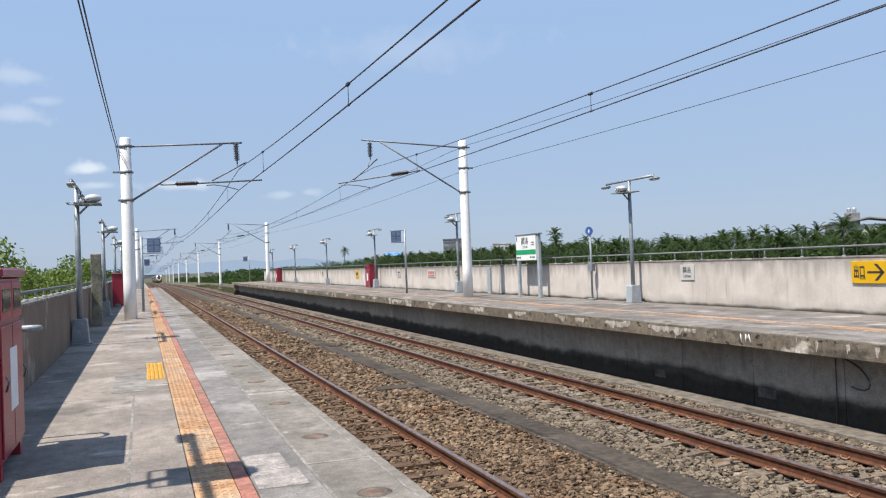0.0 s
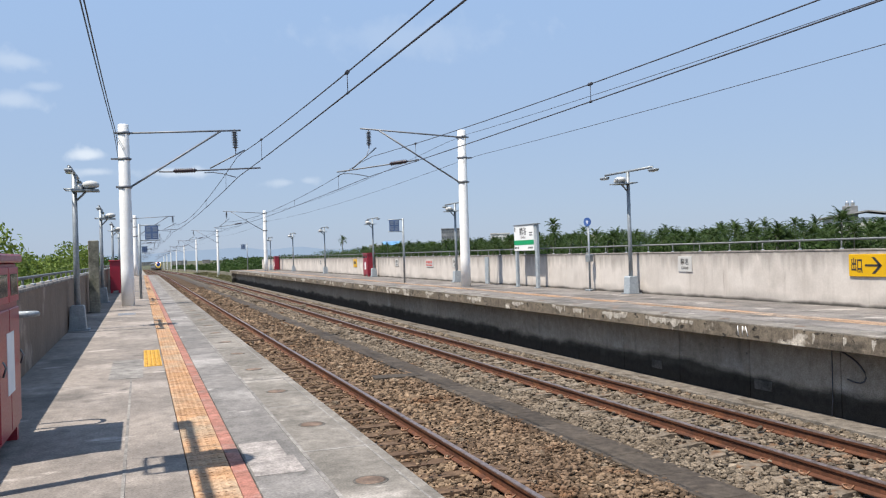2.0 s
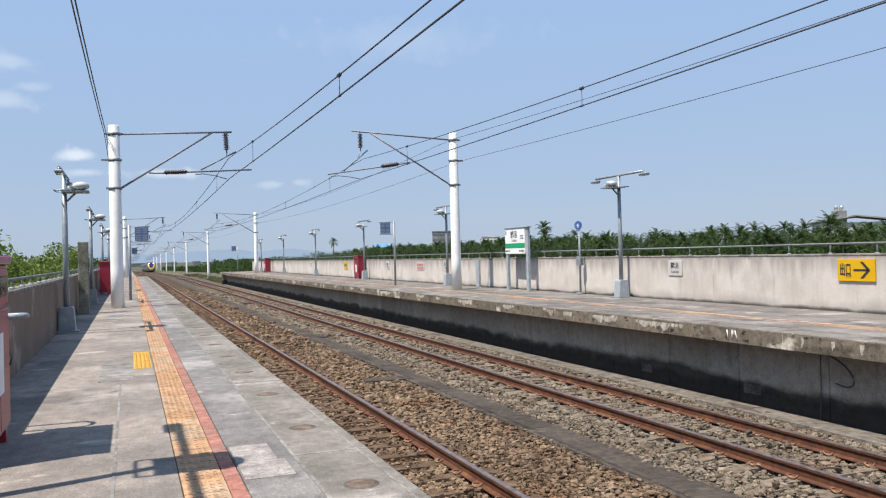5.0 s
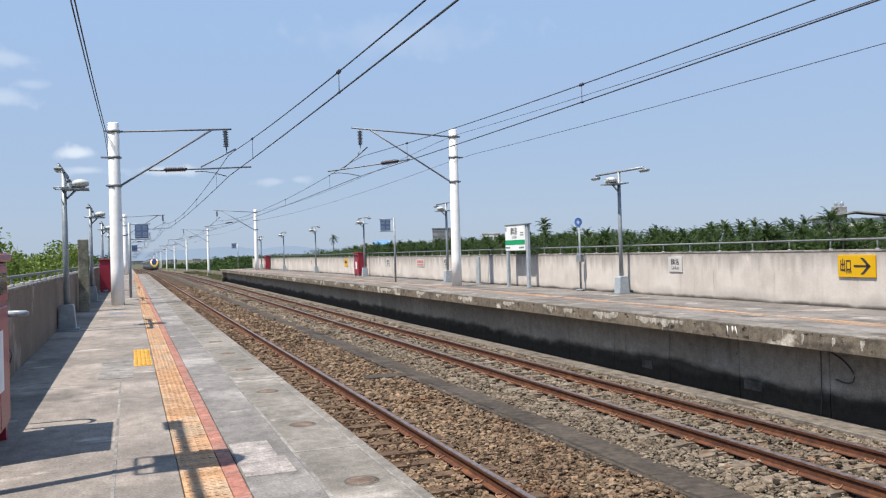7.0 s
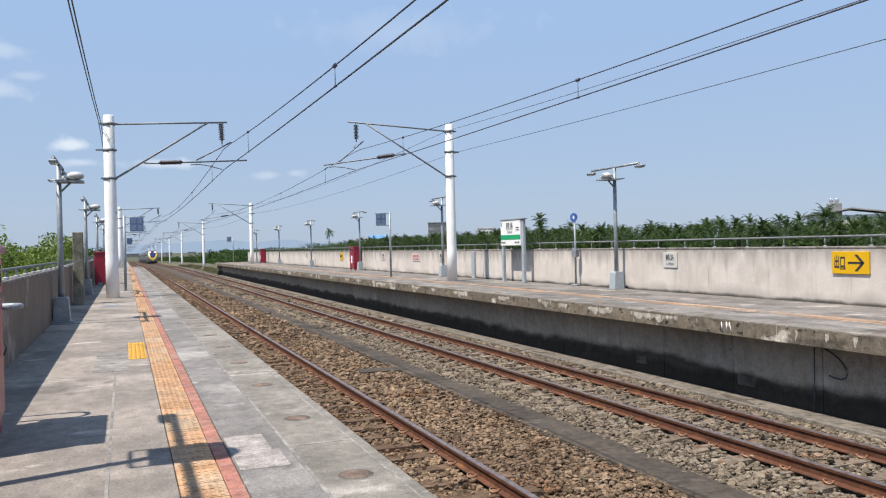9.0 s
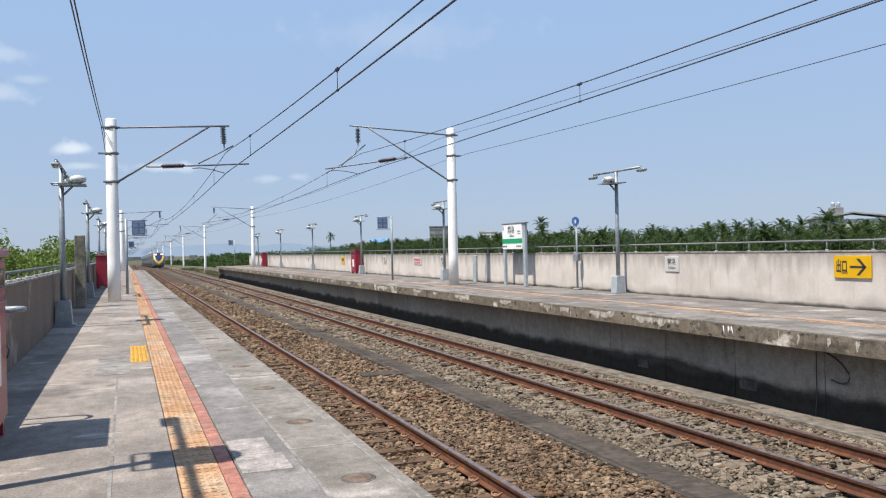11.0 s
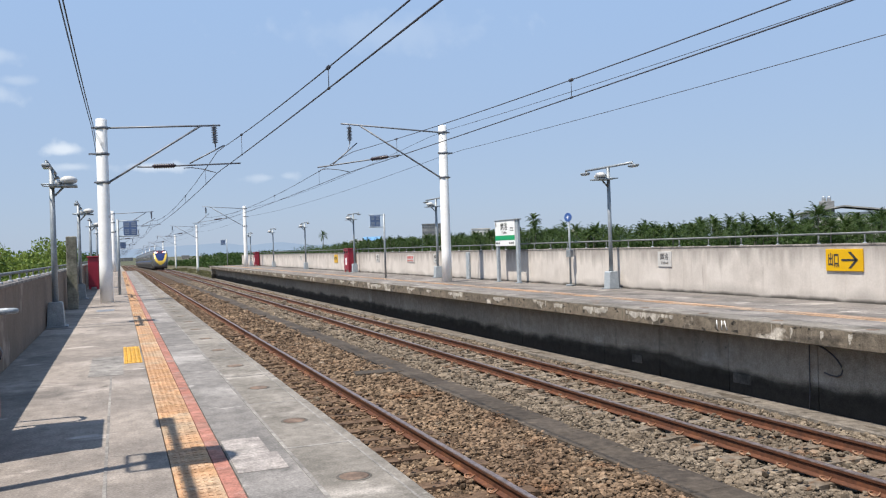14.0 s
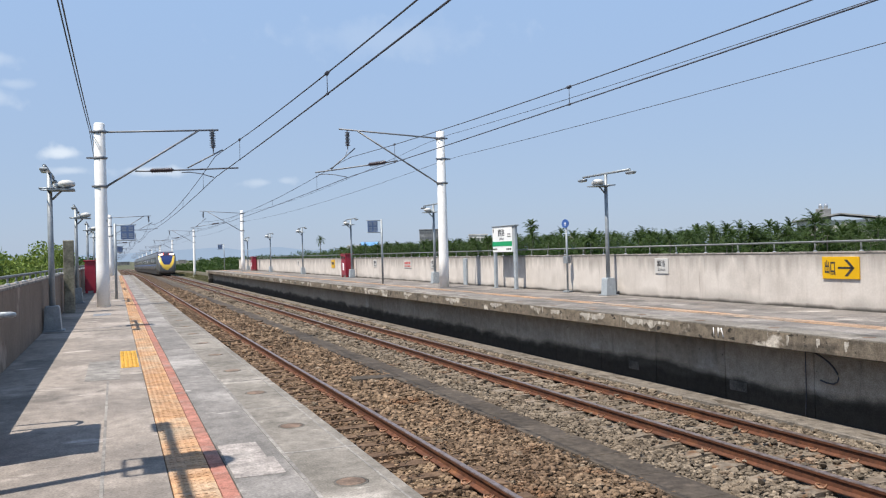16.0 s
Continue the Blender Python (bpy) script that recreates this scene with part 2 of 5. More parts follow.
M_edge = surface("streaked_slab_edge", (0.185, 0.154, 0.118), (0.130, 0.110, 0.087), 1.3, 60, 0.9, bump=0.6, relief=0.008,
                 stains=(((0.082, 0.071, 0.058), 2.6, 0.54, 0.66, (1, 0.7, 1.6)), ((0.46, 0.42, 0.365), 1.1, 0.60, 0.645, (1, 0.8, 1.0)), ((0.030, 0.028, 0.025), 7, 0.61, 0.66, (1, 0.7, 1.6)), ((0.48, 0.45, 0.41), 2.6, 0.66, 0.70, (1, 6, 0.3)), ((0.055, 0.050, 0.044), 3.0, 0.64, 0.72, (1, 5, 0.4))))
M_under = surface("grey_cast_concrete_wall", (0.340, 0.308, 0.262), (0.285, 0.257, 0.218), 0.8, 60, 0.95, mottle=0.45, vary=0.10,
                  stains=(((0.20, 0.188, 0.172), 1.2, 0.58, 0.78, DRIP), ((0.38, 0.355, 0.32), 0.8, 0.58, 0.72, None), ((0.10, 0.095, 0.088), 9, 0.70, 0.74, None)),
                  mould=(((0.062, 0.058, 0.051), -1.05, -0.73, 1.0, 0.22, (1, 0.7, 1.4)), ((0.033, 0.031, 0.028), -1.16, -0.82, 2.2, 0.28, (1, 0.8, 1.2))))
M_verge = surface("dry_weedy_verge", (0.150, 0.135, 0.088), (0.095, 0.098, 0.050), 0.6, 20, 1.0, bump=0.6, relief=0.02)
M_parapet = surface("weathered_low_parapet", (0.215, 0.200, 0.165), (0.150, 0.145, 0.112), 0.5, 20, 0.95, stains=(((0.09, 0.095, 0.06), 1.5, 0.54, 0.7, DRIP),))
M_weed = leaf_surface("dry_grass_green", (0.125, 0.115, 0.058), (0.085, 0.090, 0.042))
M_ledge = surface("pale_drain_kerb", (0.169, 0.150, 0.130), (0.121, 0.108, 0.095), 2, 60, 0.9, stains=(((0.073, 0.065, 0.057), 4, 0.56, 0.7, None),))
M_trough = surface("dark_cable_trough_concrete", (0.076, 0.063, 0.051), (0.054, 0.045, 0.038), 1.8, 60, 0.9, vary=0.18, stains=(((0.111, 0.090, 0.071), 3, 0.6, 0.75, None),))
M_bed_near = surface("rusty_ballast_bed", (0.087, 0.059, 0.036), (0.060, 0.039, 0.025), 5, 22, 1.0, bump=1.0, relief=0.04)
M_bed_far = surface("grey_ballast_bed", (0.105, 0.091, 0.075), (0.077, 0.065, 0.055), 5, 22, 1.0, bump=1.0, relief=0.03)
M_stone_near = surface("rust_stained_stone", (0.172, 0.122, 0.081), (0.108, 0.073, 0.049), 0.8, 60, 0.95, bump=0.2, island=0.6, stains=(((0.110, 0.058, 0.032), 0.9, 0.57, 0.74, None), ((0.189, 0.154, 0.116), 2.2, 0.62, 0.70, None)))
M_stone_far = surface("pale_grey_stone", (0.154, 0.126, 0.096), (0.118, 0.093, 0.069), 0.8, 60, 0.95, bump=0.2, island=0.5, stains=(((0.136, 0.071, 0.039), 1.2, 0.62, 0.75, None),))
M_sleeper = surface("stained_concrete_sleeper", (0.173, 0.146, 0.117), (0.131, 0.103, 0.078), 4, 60, 0.92, vary=0.12, stains=(((0.131, 0.075, 0.043), 6, 0.52, 0.7, None),))
M_sleeper_near = surface("rust_stained_sleeper", (0.127, 0.085, 0.057), (0.090, 0.058, 0.040), 4, 60, 0.92, vary=0.12)
M_rust = surface("rusty_rail_steel", (0.110, 0.041, 0.019), (0.077, 0.029, 0.015), 6, 80, 0.75, metal=0.15, stains=(((0.165, 0.072, 0.030), 4, 0.58, 0.72, (1, 0.3, 1)),))
M_railhead = surface("worn_rail_head", (0.272, 0.220, 0.209), (0.230, 0.165, 0.136), 8, 90, 0.42, metal=0.7, bump=0.1)
M_clip = surface("rusty_spring_clip", (0.294, 0.182, 0.119), (0.252, 0.133, 0.077), 20, 90, 0.6, metal=0.3)
M_galv = surface("dull_galvanised_steel", (0.274, 0.302, 0.323), (0.213, 0.235, 0.254), 5, 60, 0.5, metal=0.35, bump=0.1, local=True)
M_pipe = surface("dull_rail_pipe", (0.200, 0.212, 0.215), (0.150, 0.158, 0.160), 4, 60, 0.55, metal=0.35, bump=0.1, local=True)
M_galv_light = surface("pale_blue_grey_paint", (0.320, 0.357, 0.388), (0.272, 0.306, 0.333), 4, 60, 0.5, bump=0.08, local=True)
M_pole = surface("whitewashed_concrete_pole", (0.82, 0.815, 0.80), (0.74, 0.73, 0.71), 1.3, 60, 0.8, bump=0.2, local=True,
                 stains=(((0.46, 0.45, 0.43), 2.2, 0.62, 0.7, (1, 1, 1.6)), ((0.30, 0.25, 0.22), 7, 0.70, 0.76, None)))
M_steel = surface("weathered_bracket_steel", (0.225, 0.238, 0.262), (0.165, 0.172, 0.188), 6, 60, 0.6, metal=0.4, bump=0.1, local=True)
M_insul = surface("dark_brown_porcelain", (0.042, 0.026, 0.030), (0.032, 0.020, 0.024), 8, 60, 0.3, bump=0.0)
M_insul_grey = surface("grey_polymer_insulator", (0.17, 0.18, 0.21), (0.14, 0.15, 0.175), 8, 60, 0.5, bump=0.0)
M_wire = surface("dark_copper_wire", (0.085, 0.093, 0.118), (0.068, 0.075, 0.095), 8, 60, 0.6, metal=0.3, bump=0.0)
M_red = surface("glossy_red_paint", (0.27, 0.012, 0.032), (0.225, 0.011, 0.028), 2.5, 60, 0.42, bump=0.0, local=True, coat=0.1)
M_red_dark = surface("shadowed_red_frame", (0.36, 0.025, 0.04), (0.30, 0.02, 0.035), 3, 60, 0.4, bump=0.0, local=True)
M_paper = surface("white_notice_sheet", (0.78, 0.78, 0.78), (0.70, 0.70, 0.71), 5, 60, 0.6, bump=0.0, local=True)
M_glass = surface("dark_window_glass", (0.025, 0.03, 0.04), (0.02, 0.022, 0.03), 3, 60, 0.08, bump=0.0, local=True)
M_white = surface("white_enamel_board", (0.80, 0.81, 0.80), (0.74, 0.75, 0.75), 1.5, 60, 0.4, bump=0.0, local=True)
M_green = surface("green_enamel_stripe", (0.0, 0.30, 0.11), (0.0, 0.27, 0.10), 3, 60, 0.4, bump=0.0, local=True)
M_ink = surface("black_print", (0.025, 0.025, 0.028), (0.03, 0.03, 0.03), 5, 60, 0.5, bump=0.0, local=True)
M_ink_red = surface("faded_red_print", (0.50, 0.10, 0.09), (0.45, 0.12, 0.1), 5, 60, 0.5, bump=0.0, local=True)
M_ink_white = surface("white_print", (0.78, 0.78, 0.78), (0.74, 0.74, 0.74), 5, 60, 0.5, bump=0.0, local=True)
M_sign_yellow = surface("yellow_enamel_sign", (0.619, 0.360, 0.000), (0.576, 0.331, 0.000), 2, 60, 0.42, bump=0.0, local=True)
M_blue = surface("blue_enamel_sign", (0.05, 0.12, 0.34), (0.045, 0.10, 0.30), 3, 60, 0.4, bump=0.02, local=True)
M_print_dim = surface("dim_pale_print", (0.24, 0.29, 0.37), (0.22, 0.27, 0.34), 5, 60, 0.5, bump=0.0, local=True)
M_blue_grey = surface("blue_number_panel", (0.10, 0.16, 0.30), (0.08, 0.13, 0.25), 3, 60, 0.4, bump=0.02, local=True)
M_frost = surface("milky_lamp_glass", (0.560, 0.560, 0.546), (0.490, 0.490, 0.476), 4, 60, 0.18, bump=0.0, local=True)
M_leaf_palm = leaf_surface("palm_frond_green", (0.046, 0.078, 0.020), (0.028, 0.050, 0.014), 0.15)
M_leaf_dark = leaf_surface("shrub_leaf_green", (0.042, 0.078, 0.017), (0.024, 0.048, 0.012), 0.12)
M_leaf_light = leaf_surface("young_leaf_green", (0.146, 0.197, 0.041), (0.099, 0.149, 0.033))
M_bark = surface("grey_palm_bark", (0.22, 0.20, 0.17), (0.15, 0.135, 0.11), 4, 30, 0.9, bump=0.4, local=True)
M_ground = surface("field_grass_and_soil", (0.060, 0.075, 0.042), (0.095, 0.088, 0.065), 0.05, 4, 1.0, bump=0.4, relief=0.05)
M_bank = surface("embankment_concrete", (0.30, 0.285, 0.265), (0.22, 0.21, 0.195), 0.8, 30, 0.9)
M_town_grey = surface("grey_tower_cladding", (0.20, 0.205, 0.21), (0.17, 0.175, 0.18), 0.1, 2, 0.7, bump=0.05)
M_town_white = surface("pale_painted_facade", (0.58, 0.57, 0.55), (0.50, 0.49, 0.47), 0.1, 2, 0.8, bump=0.05)
M_town_window = surface("hazy_window_band", (0.13, 0.14, 0.15), (0.10, 0.11, 0.12), 0.2, 3, 0.3, bump=0.0)
M_town_roof = surface("grey_sheet_roof", (0.25, 0.25, 0.25), (0.20, 0.20, 0.20), 0.2, 3, 0.6, bump=0.05)
M_town_blue = surface("blue_sheet_roof", (0.11, 0.25, 0.44), (0.10, 0.22, 0.40), 0.2, 3, 0.5, bump=0.05)
M_steel_bright = surface("stainless_tank", (0.62, 0.63, 0.64), (0.55, 0.56, 0.57), 0.5, 5, 0.3, metal=0.8, bump=0.0)
# The blue distance haze on the hills is put in as emission.
M_hill = surface("haze_glow_hills", (0.03, 0.04, 0.05), (0.028, 0.038, 0.048), 0.001, 0.01, 1.0, bump=0.0, glow=((0.195, 0.255, 0.345), 1.0))
M_train = surface("silver_train_steel", (0.140, 0.141, 0.143), (0.118, 0.119, 0.121), 1.0, 40, 0.35, metal=0.5, bump=0.02, local=True)
M_train_mask = surface("black_purple_mask", (0.035, 0.02, 0.035), (0.03, 0.018, 0.03), 1.0, 40, 0.25, bump=0.0, local=True)
M_train_roof = surface("grey_train_roof", (0.16, 0.16, 0.165), (0.13, 0.13, 0.135), 1.0, 40, 0.7, bump=0.05, local=True)
M_train_dark = surface("black_underframe", (0.03, 0.03, 0.032), (0.05, 0.045, 0.04), 2.0, 40, 0.8, bump=0.05, local=True)
M_train_screen = surface("blue_black_windscreen", (0.02, 0.035, 0.13), (0.018, 0.03, 0.10), 1.0, 40, 0.08, bump=0.0, local=True)
M_train_yellow = surface("yellow_nose_paint", (0.66, 0.45, 0.06), (0.60, 0.41, 0.06), 2.0, 40, 0.35, bump=0.0, local=True)
M_lamp_on = surface("lit_headlamp", (0.9, 0.85, 0.8), (0.9, 0.85, 0.8), 2, 40, 0.2, bump=0.0, local=True, glow=((1.0, 0.84, 0.78), 1.8))
M_lamp_red = surface("lit_marker_lamp", (0.8, 0.1, 0.08), (0.8, 0.1, 0.08), 2, 40, 0.2, bump=0.0, local=True, glow=((1.0, 0.12, 0.10), 1.6))



# ---------------------------------------------------------------- mesh helpers
def box(bm, x0, x1, y0, y1, z0, z1):
    v = [bm.verts.new((x, y, z)) for z in (z0, z1) for y in (y0, y1) for x in (x0, x1)]
    for f in ((0, 2, 3, 1), (4, 5, 7, 6), (0, 1, 5, 4), (2, 6, 7, 3), (0, 4, 6, 2), (1, 3, 7, 5)):
        bm.faces.new([v[i] for i in f])
    return bm


def bevelled(bm, width, segments=1):
    bmesh.ops.bevel(bm, geom=list(bm.edges), offset=width, segments=segments, affect="EDGES", profile=0.5)
    return bm


def bbox(x0, x1, y0, y1, z0, z1, bevel=0.0, segments=1):
    bm = box(bmesh.new(), x0, x1, y0, y1, z0, z1)
    return bevelled(bm, bevel, segments) if bevel else bm


def ring(bm, centre, way, r, n):
    q = Vector(way).to_track_quat("Z", "Y")
    return [bm.verts.new(Vector(centre) + q @ Vector((r * math.cos(2 * math.pi * i / n), r * math.sin(2 * math.pi * i / n), 0))) for i in range(n)]


def tube(bm, pts, radii, n=8, smooth=True):
    """A tube through pts; radii: one number or one for each point."""
    pts = [Vector(p) for p in pts]
    radii = [radii] * len(pts) if isinstance(radii, (int, float)) else radii
    rings = []
    for i, p in enumerate(pts):
        way = (pts[min(i + 1, len(pts) - 1)] - pts[max(i - 1, 0)]).normalized()
        rings.append(ring(bm, p, way, radii[i], n))
    for a, b in zip(rings, rings[1:]):
        for i in range(n):
            bm.faces.new((a[i], a[(i + 1) % n], b[(i + 1) % n], b[i])).smooth = smooth
    bm.faces.new(rings[0][::-1])
    bm.faces.new(rings[-1])
    return bm


def prism(bm, profile, y0, y1):
    """A closed outline of (x, z) drawn out along y."""
    a = [bm.verts.new((x, y0, z)) for x, z in profile]
    b = [bm.verts.new((x, y1, z)) for x, z in profile]
    n = len(profile)
    for i in range(n):
        bm.faces.new((a[i], a[(i + 1) % n], b[(i + 1) % n], b[i]))
    bm.faces.new(a[::-1])
    bm.faces.new(b)
    return bm


def graded(bm):
    """Lets a long mesh follow the falling grade of the line."""
    for v in bm.verts:
        v.co.z += drop(v.co.y)
    return bm


def long_prism(profile, y0, y1):
    bm = bmesh.new()
    cuts = [y0, 140.0, y1]
    rings = [[bm.verts.new((x, y, z)) for x, z in profile] for y in cuts]
    n = len(profile)
    for a, b in zip(rings, rings[1:]):
        for i in range(n):
            bm.faces.new((a[i], a[(i + 1) % n], b[(i + 1) % n], b[i]))
    bm.faces.new(rings[0][::-1])
    bm.faces.new(rings[-1])
    return graded(bm)


def long_box(x0, x1, y0, y1, z0, z1):
    return long_prism([(x0, z0), (x1, z0), (x1, z1), (x0, z1)], y0, y1)


def data_of(name, bm, material):
    bmesh.ops.recalc_face_normals(bm, faces=list(bm.faces))
    me = bpy.data.meshes.new(name)
    bm.to_mesh(me)
    bm.free()
    me.materials.append(material)
    return me


def part(name, bm, material, parent=None, label="", at=None):
    ob = new(name, data_of(name, bm, material))
    if parent:
        ob.parent = parent
    if at:
        ob.location = at
    return tagged(ob, label) if label else ob


def piece(name, data, parent, at=(0, 0, 0)):
    ob = new(name, data)
    ob.parent, ob.location = parent, at
    return ob


def thing(name, label, category, at=(0, 0, 0), group="", kind="", turn=0.0):
    ob = new(name)
    ob.location = at
    ob.rotation_euler = (0, 0, radians(turn))
    return tagged(ob, label, category, group, kind)


def lettering(text, size, depth=0.003, bold=0.0):
    """Letters lying in the xz plane, facing -y, starting at the origin."""
    cu = bpy.data.curves.new("letters", "FONT")
    cu.body, cu.size, cu.extrude, cu.offset = text, size, depth / 2, bold
    ob = new("letters", cu)
    me = bpy.data.meshes.new_from_object(ob.evaluated_get(bpy.context.evaluated_depsgraph_get()))
    bpy.data.objects.remove(ob)
    bm = bmesh.new()
    bm.from_mesh(me)
    bpy.data.meshes.remove(me)
    bmesh.ops.rotate(bm, verts=list(bm.verts), cent=(0, 0, 0), matrix=Matrix.Rotation(radians(90), 3, "X"))
    return bm


def facing_track(bm, x, y, z):
    """Turns a mesh made facing -y so that it faces -x, with its reading direction towards -y, and sets it down."""
    bmesh.ops.rotate(bm, verts=list(bm.verts), cent=(0, 0, 0), matrix=Matrix.Rotation(radians(-90), 3, "Z"))
    bmesh.ops.translate(bm, verts=list(bm.verts), vec=(x, y, z))
    return bm


def from_arrays(name, verts, faces, material, smooth=False):
    me = bpy.data.meshes.new(name)
    me.from_pydata(verts, [], faces)
    me.materials.append(material)
    me.update()
    return new(name, me)


# ---------------------------------------------------------------- plan, in metres
Z_RAIL = -1.138
RAILS_NEAR, RAILS_FAR = (2.485, 3.617), (6.892, 8.022)
C_NEAR, C_FAR = 3.051, 7.457
EDGE_N, EDGE_F = 1.468, 9.044
WALL_F, WALL_N = 12.70, -1.307
END_N, END_F = 80.0, 92.0
BACK = -14.0
Z_BED = -1.345
rng = np.random.default_rng(7)


def drop(y):
    """How far the line has come down where it leaves the station on a falling grade."""
    return -0.0072 * max(0.0, y - 140.0)


# ---------------------------------------------------------------- ground and track bed
g = bmesh.new()
box(g, -4500, 4500, -4500, 4500, -6.2, -5.2)
ground = part("ground", g, M_ground)
tagged(ground, "flat green fields with patches of bare soil", "ground", kind="structure")
bank = part("embankment", long_box(-1.9, 13.3, -60, 620, -5.6, -1.55), M_bank)
tagged(bank, "grey concrete embankment that carries the railway", "embankment", kind="structure")


def bed(name, x0, x1, material, label):
    """The ballast bed under one track, with an uneven top, as far as it can be made out."""
    xs = np.linspace(x0, x1, 22)
    ys = np.concatenate([np.arange(BACK, 60, 0.35), np.linspace(60, 620, 57)])
    vs = [(x, y, drop(y) + Z_BED + 0.03 * noise.noise((x * 1.1, y * 0.8, 0)) + 0.02 * noise.noise((x * 4, y * 4, 3))) for y in ys for x in xs]
    n = len(xs)
    fs = [(j * n + i, j * n + i + 1, (j + 1) * n + i + 1, (j + 1) * n + i) for j in range(len(ys) - 1) for i in range(n - 1)]
    ob = from_arrays(name, vs, fs, material)
    return tagged(ob, label, "ballast", kind="structure")


bed("ballast_bed", 1.2, 5.27, M_bed_near, "rust-brown ballast bed under the track beside the platform")
bed("ballast_bed", 5.93, 9.41, M_bed_far, "grey ballast bed under the second track")

ICO = [(0, -.53, .85), (0, .53, .85), (0, -.53, -.85), (0, .53, -.85), (.85, 0, .53), (-.85, 0, .53), (.85, 0, -.53), (-.85, 0, -.53), (.53, .85, 0), (-.53, .85, 0), (.53, -.85, 0), (-.53, -.85, 0)]
ICO_F = [(0, 4, 1), (0, 1, 5), (0, 5, 11), (0, 11, 10), (0, 10, 4), (1, 4, 8), (1, 8, 9), (1, 9, 5), (5, 9, 7), (5, 7, 11), (11, 7, 2), (11, 2, 10), (10, 2, 6), (10, 6, 4), (4, 6, 8), (3, 8, 6), (3, 6, 2), (3, 2, 7), (3, 7, 9), (3, 9, 8)]


def stones(name, x0, x1, rails, sleeper_half, material, label, bands):
    """Loose stones, each with its own shape and tilt; bands: (y0, y1, stones a square metre, mean half size)."""
    base, tri = np.array(ICO), np.array(ICO_F)
    V, F, k = [], [], 0
    for y0, y1, dens, size in bands:
        n = int((x1 - x0) * (y1 - y0) * dens)
        x, y = rng.uniform(x0, x1, n), rng.uniform(y0, y1, n)
        keep = np.ones(n, bool)
        for r in rails:
            keep &= np.abs(x - r) > 0.075
        mid = sum(rails) / 2
        on = (np.abs((y / 0.61) % 1 - 0.5) > 0.5 - 0.19) & (np.abs(x - mid) < sleeper_half)
        keep &= ~on | (rng.random(n) < 0.10)
        x, y, on = x[keep], y[keep], on[keep]
        n = len(x)
        s = size * rng.lognormal(0, 0.33, n)
        local = base[None] * rng.uniform(0.72, 1.2, (n, 12, 1)) * s[:, None, None] * np.stack([rng.uniform(0.8, 1.5, n), rng.uniform(0.7, 1.2, n), rng.uniform(0.45, 0.85, n)], 1)[:, None]
        a, b = rng.uniform(0, 6.283, n), rng.normal(0, 0.4, n)
        ca, sa, cb, sb = np.cos(a), np.sin(a), np.cos(b), np.sin(b)
        lx, ly, lz = local[..., 0], local[..., 1], local[..., 2]
        ly, lz = ly * cb[:, None] - lz * sb[:, None], ly * sb[:, None] + lz * cb[:, None]
        wx, wy = lx * ca[:, None] - ly * sa[:, None], lx * sa[:, None] + ly * ca[:, None]
        lift = np.array([0.03 * noise.noise((p * 1.1, q * 0.8, 0)) for p, q in zip(x, y)])
        z = Z_BED + lift + rng.uniform(-0.005, 0.035, n) + np.where(on, 0.06, 0.0)
        V.append(np.stack([wx + x[:, None], wy + y[:, None], lz + z[:, None]], -1).reshape(-1, 3))
        F.append((tri[None] + (k + 12 * np.arange(n))[:, None, None]).reshape(-1, 3))
        k += 12 * n
    ob = from_arrays(name, np.concatenate(V).tolist(), np.concatenate(F).tolist(), material)
    return tagged(ob, label, "stones", kind="stuff")


stones("ballast_stones", 1.6, 5.42, RAILS_NEAR, 1.0, M_stone_near, "loose rust-brown ballast stones between concrete sleepers",
       ((BACK, 2.5, 110, 0.034), (2.5, 12, 620, 0.025), (12, 24, 270, 0.031), (24, 45, 60, 0.048), (45, 80, 16, 0.065)))
stones("ballast_stones", 5.78, 8.95, RAILS_FAR, 1.0, M_stone_far, "loose pale grey ballast stones between concrete sleepers",
       ((BACK, 4.5, 110, 0.034), (4.5, 12, 620, 0.026), (12, 24, 320, 0.033), (24, 45, 80, 0.055), (45, 80, 25, 0.08)))

RAIL = [(-0.065, -0.153), (0.065, -0.153), (0.065, -0.142), (0.012, -0.125), (0.009, -0.05), (0.030, -0.040), (0.0325, -0.012), (0.026, -0.002), (-0.026, -0.002), (-0.0325, -0.012), (-0.030, -0.040), (-0.009, -0.05), (-0.012, -0.125), (-0.065, -0.142)]
HEAD = [(-0.0335, -0.012), (-0.031, -0.006), (0.031, -0.006), (0.0335, -0.012), (0.030, -0.001), (0.016, 0.001), (-0.016, 0.001), (-0.030, -0.001)]


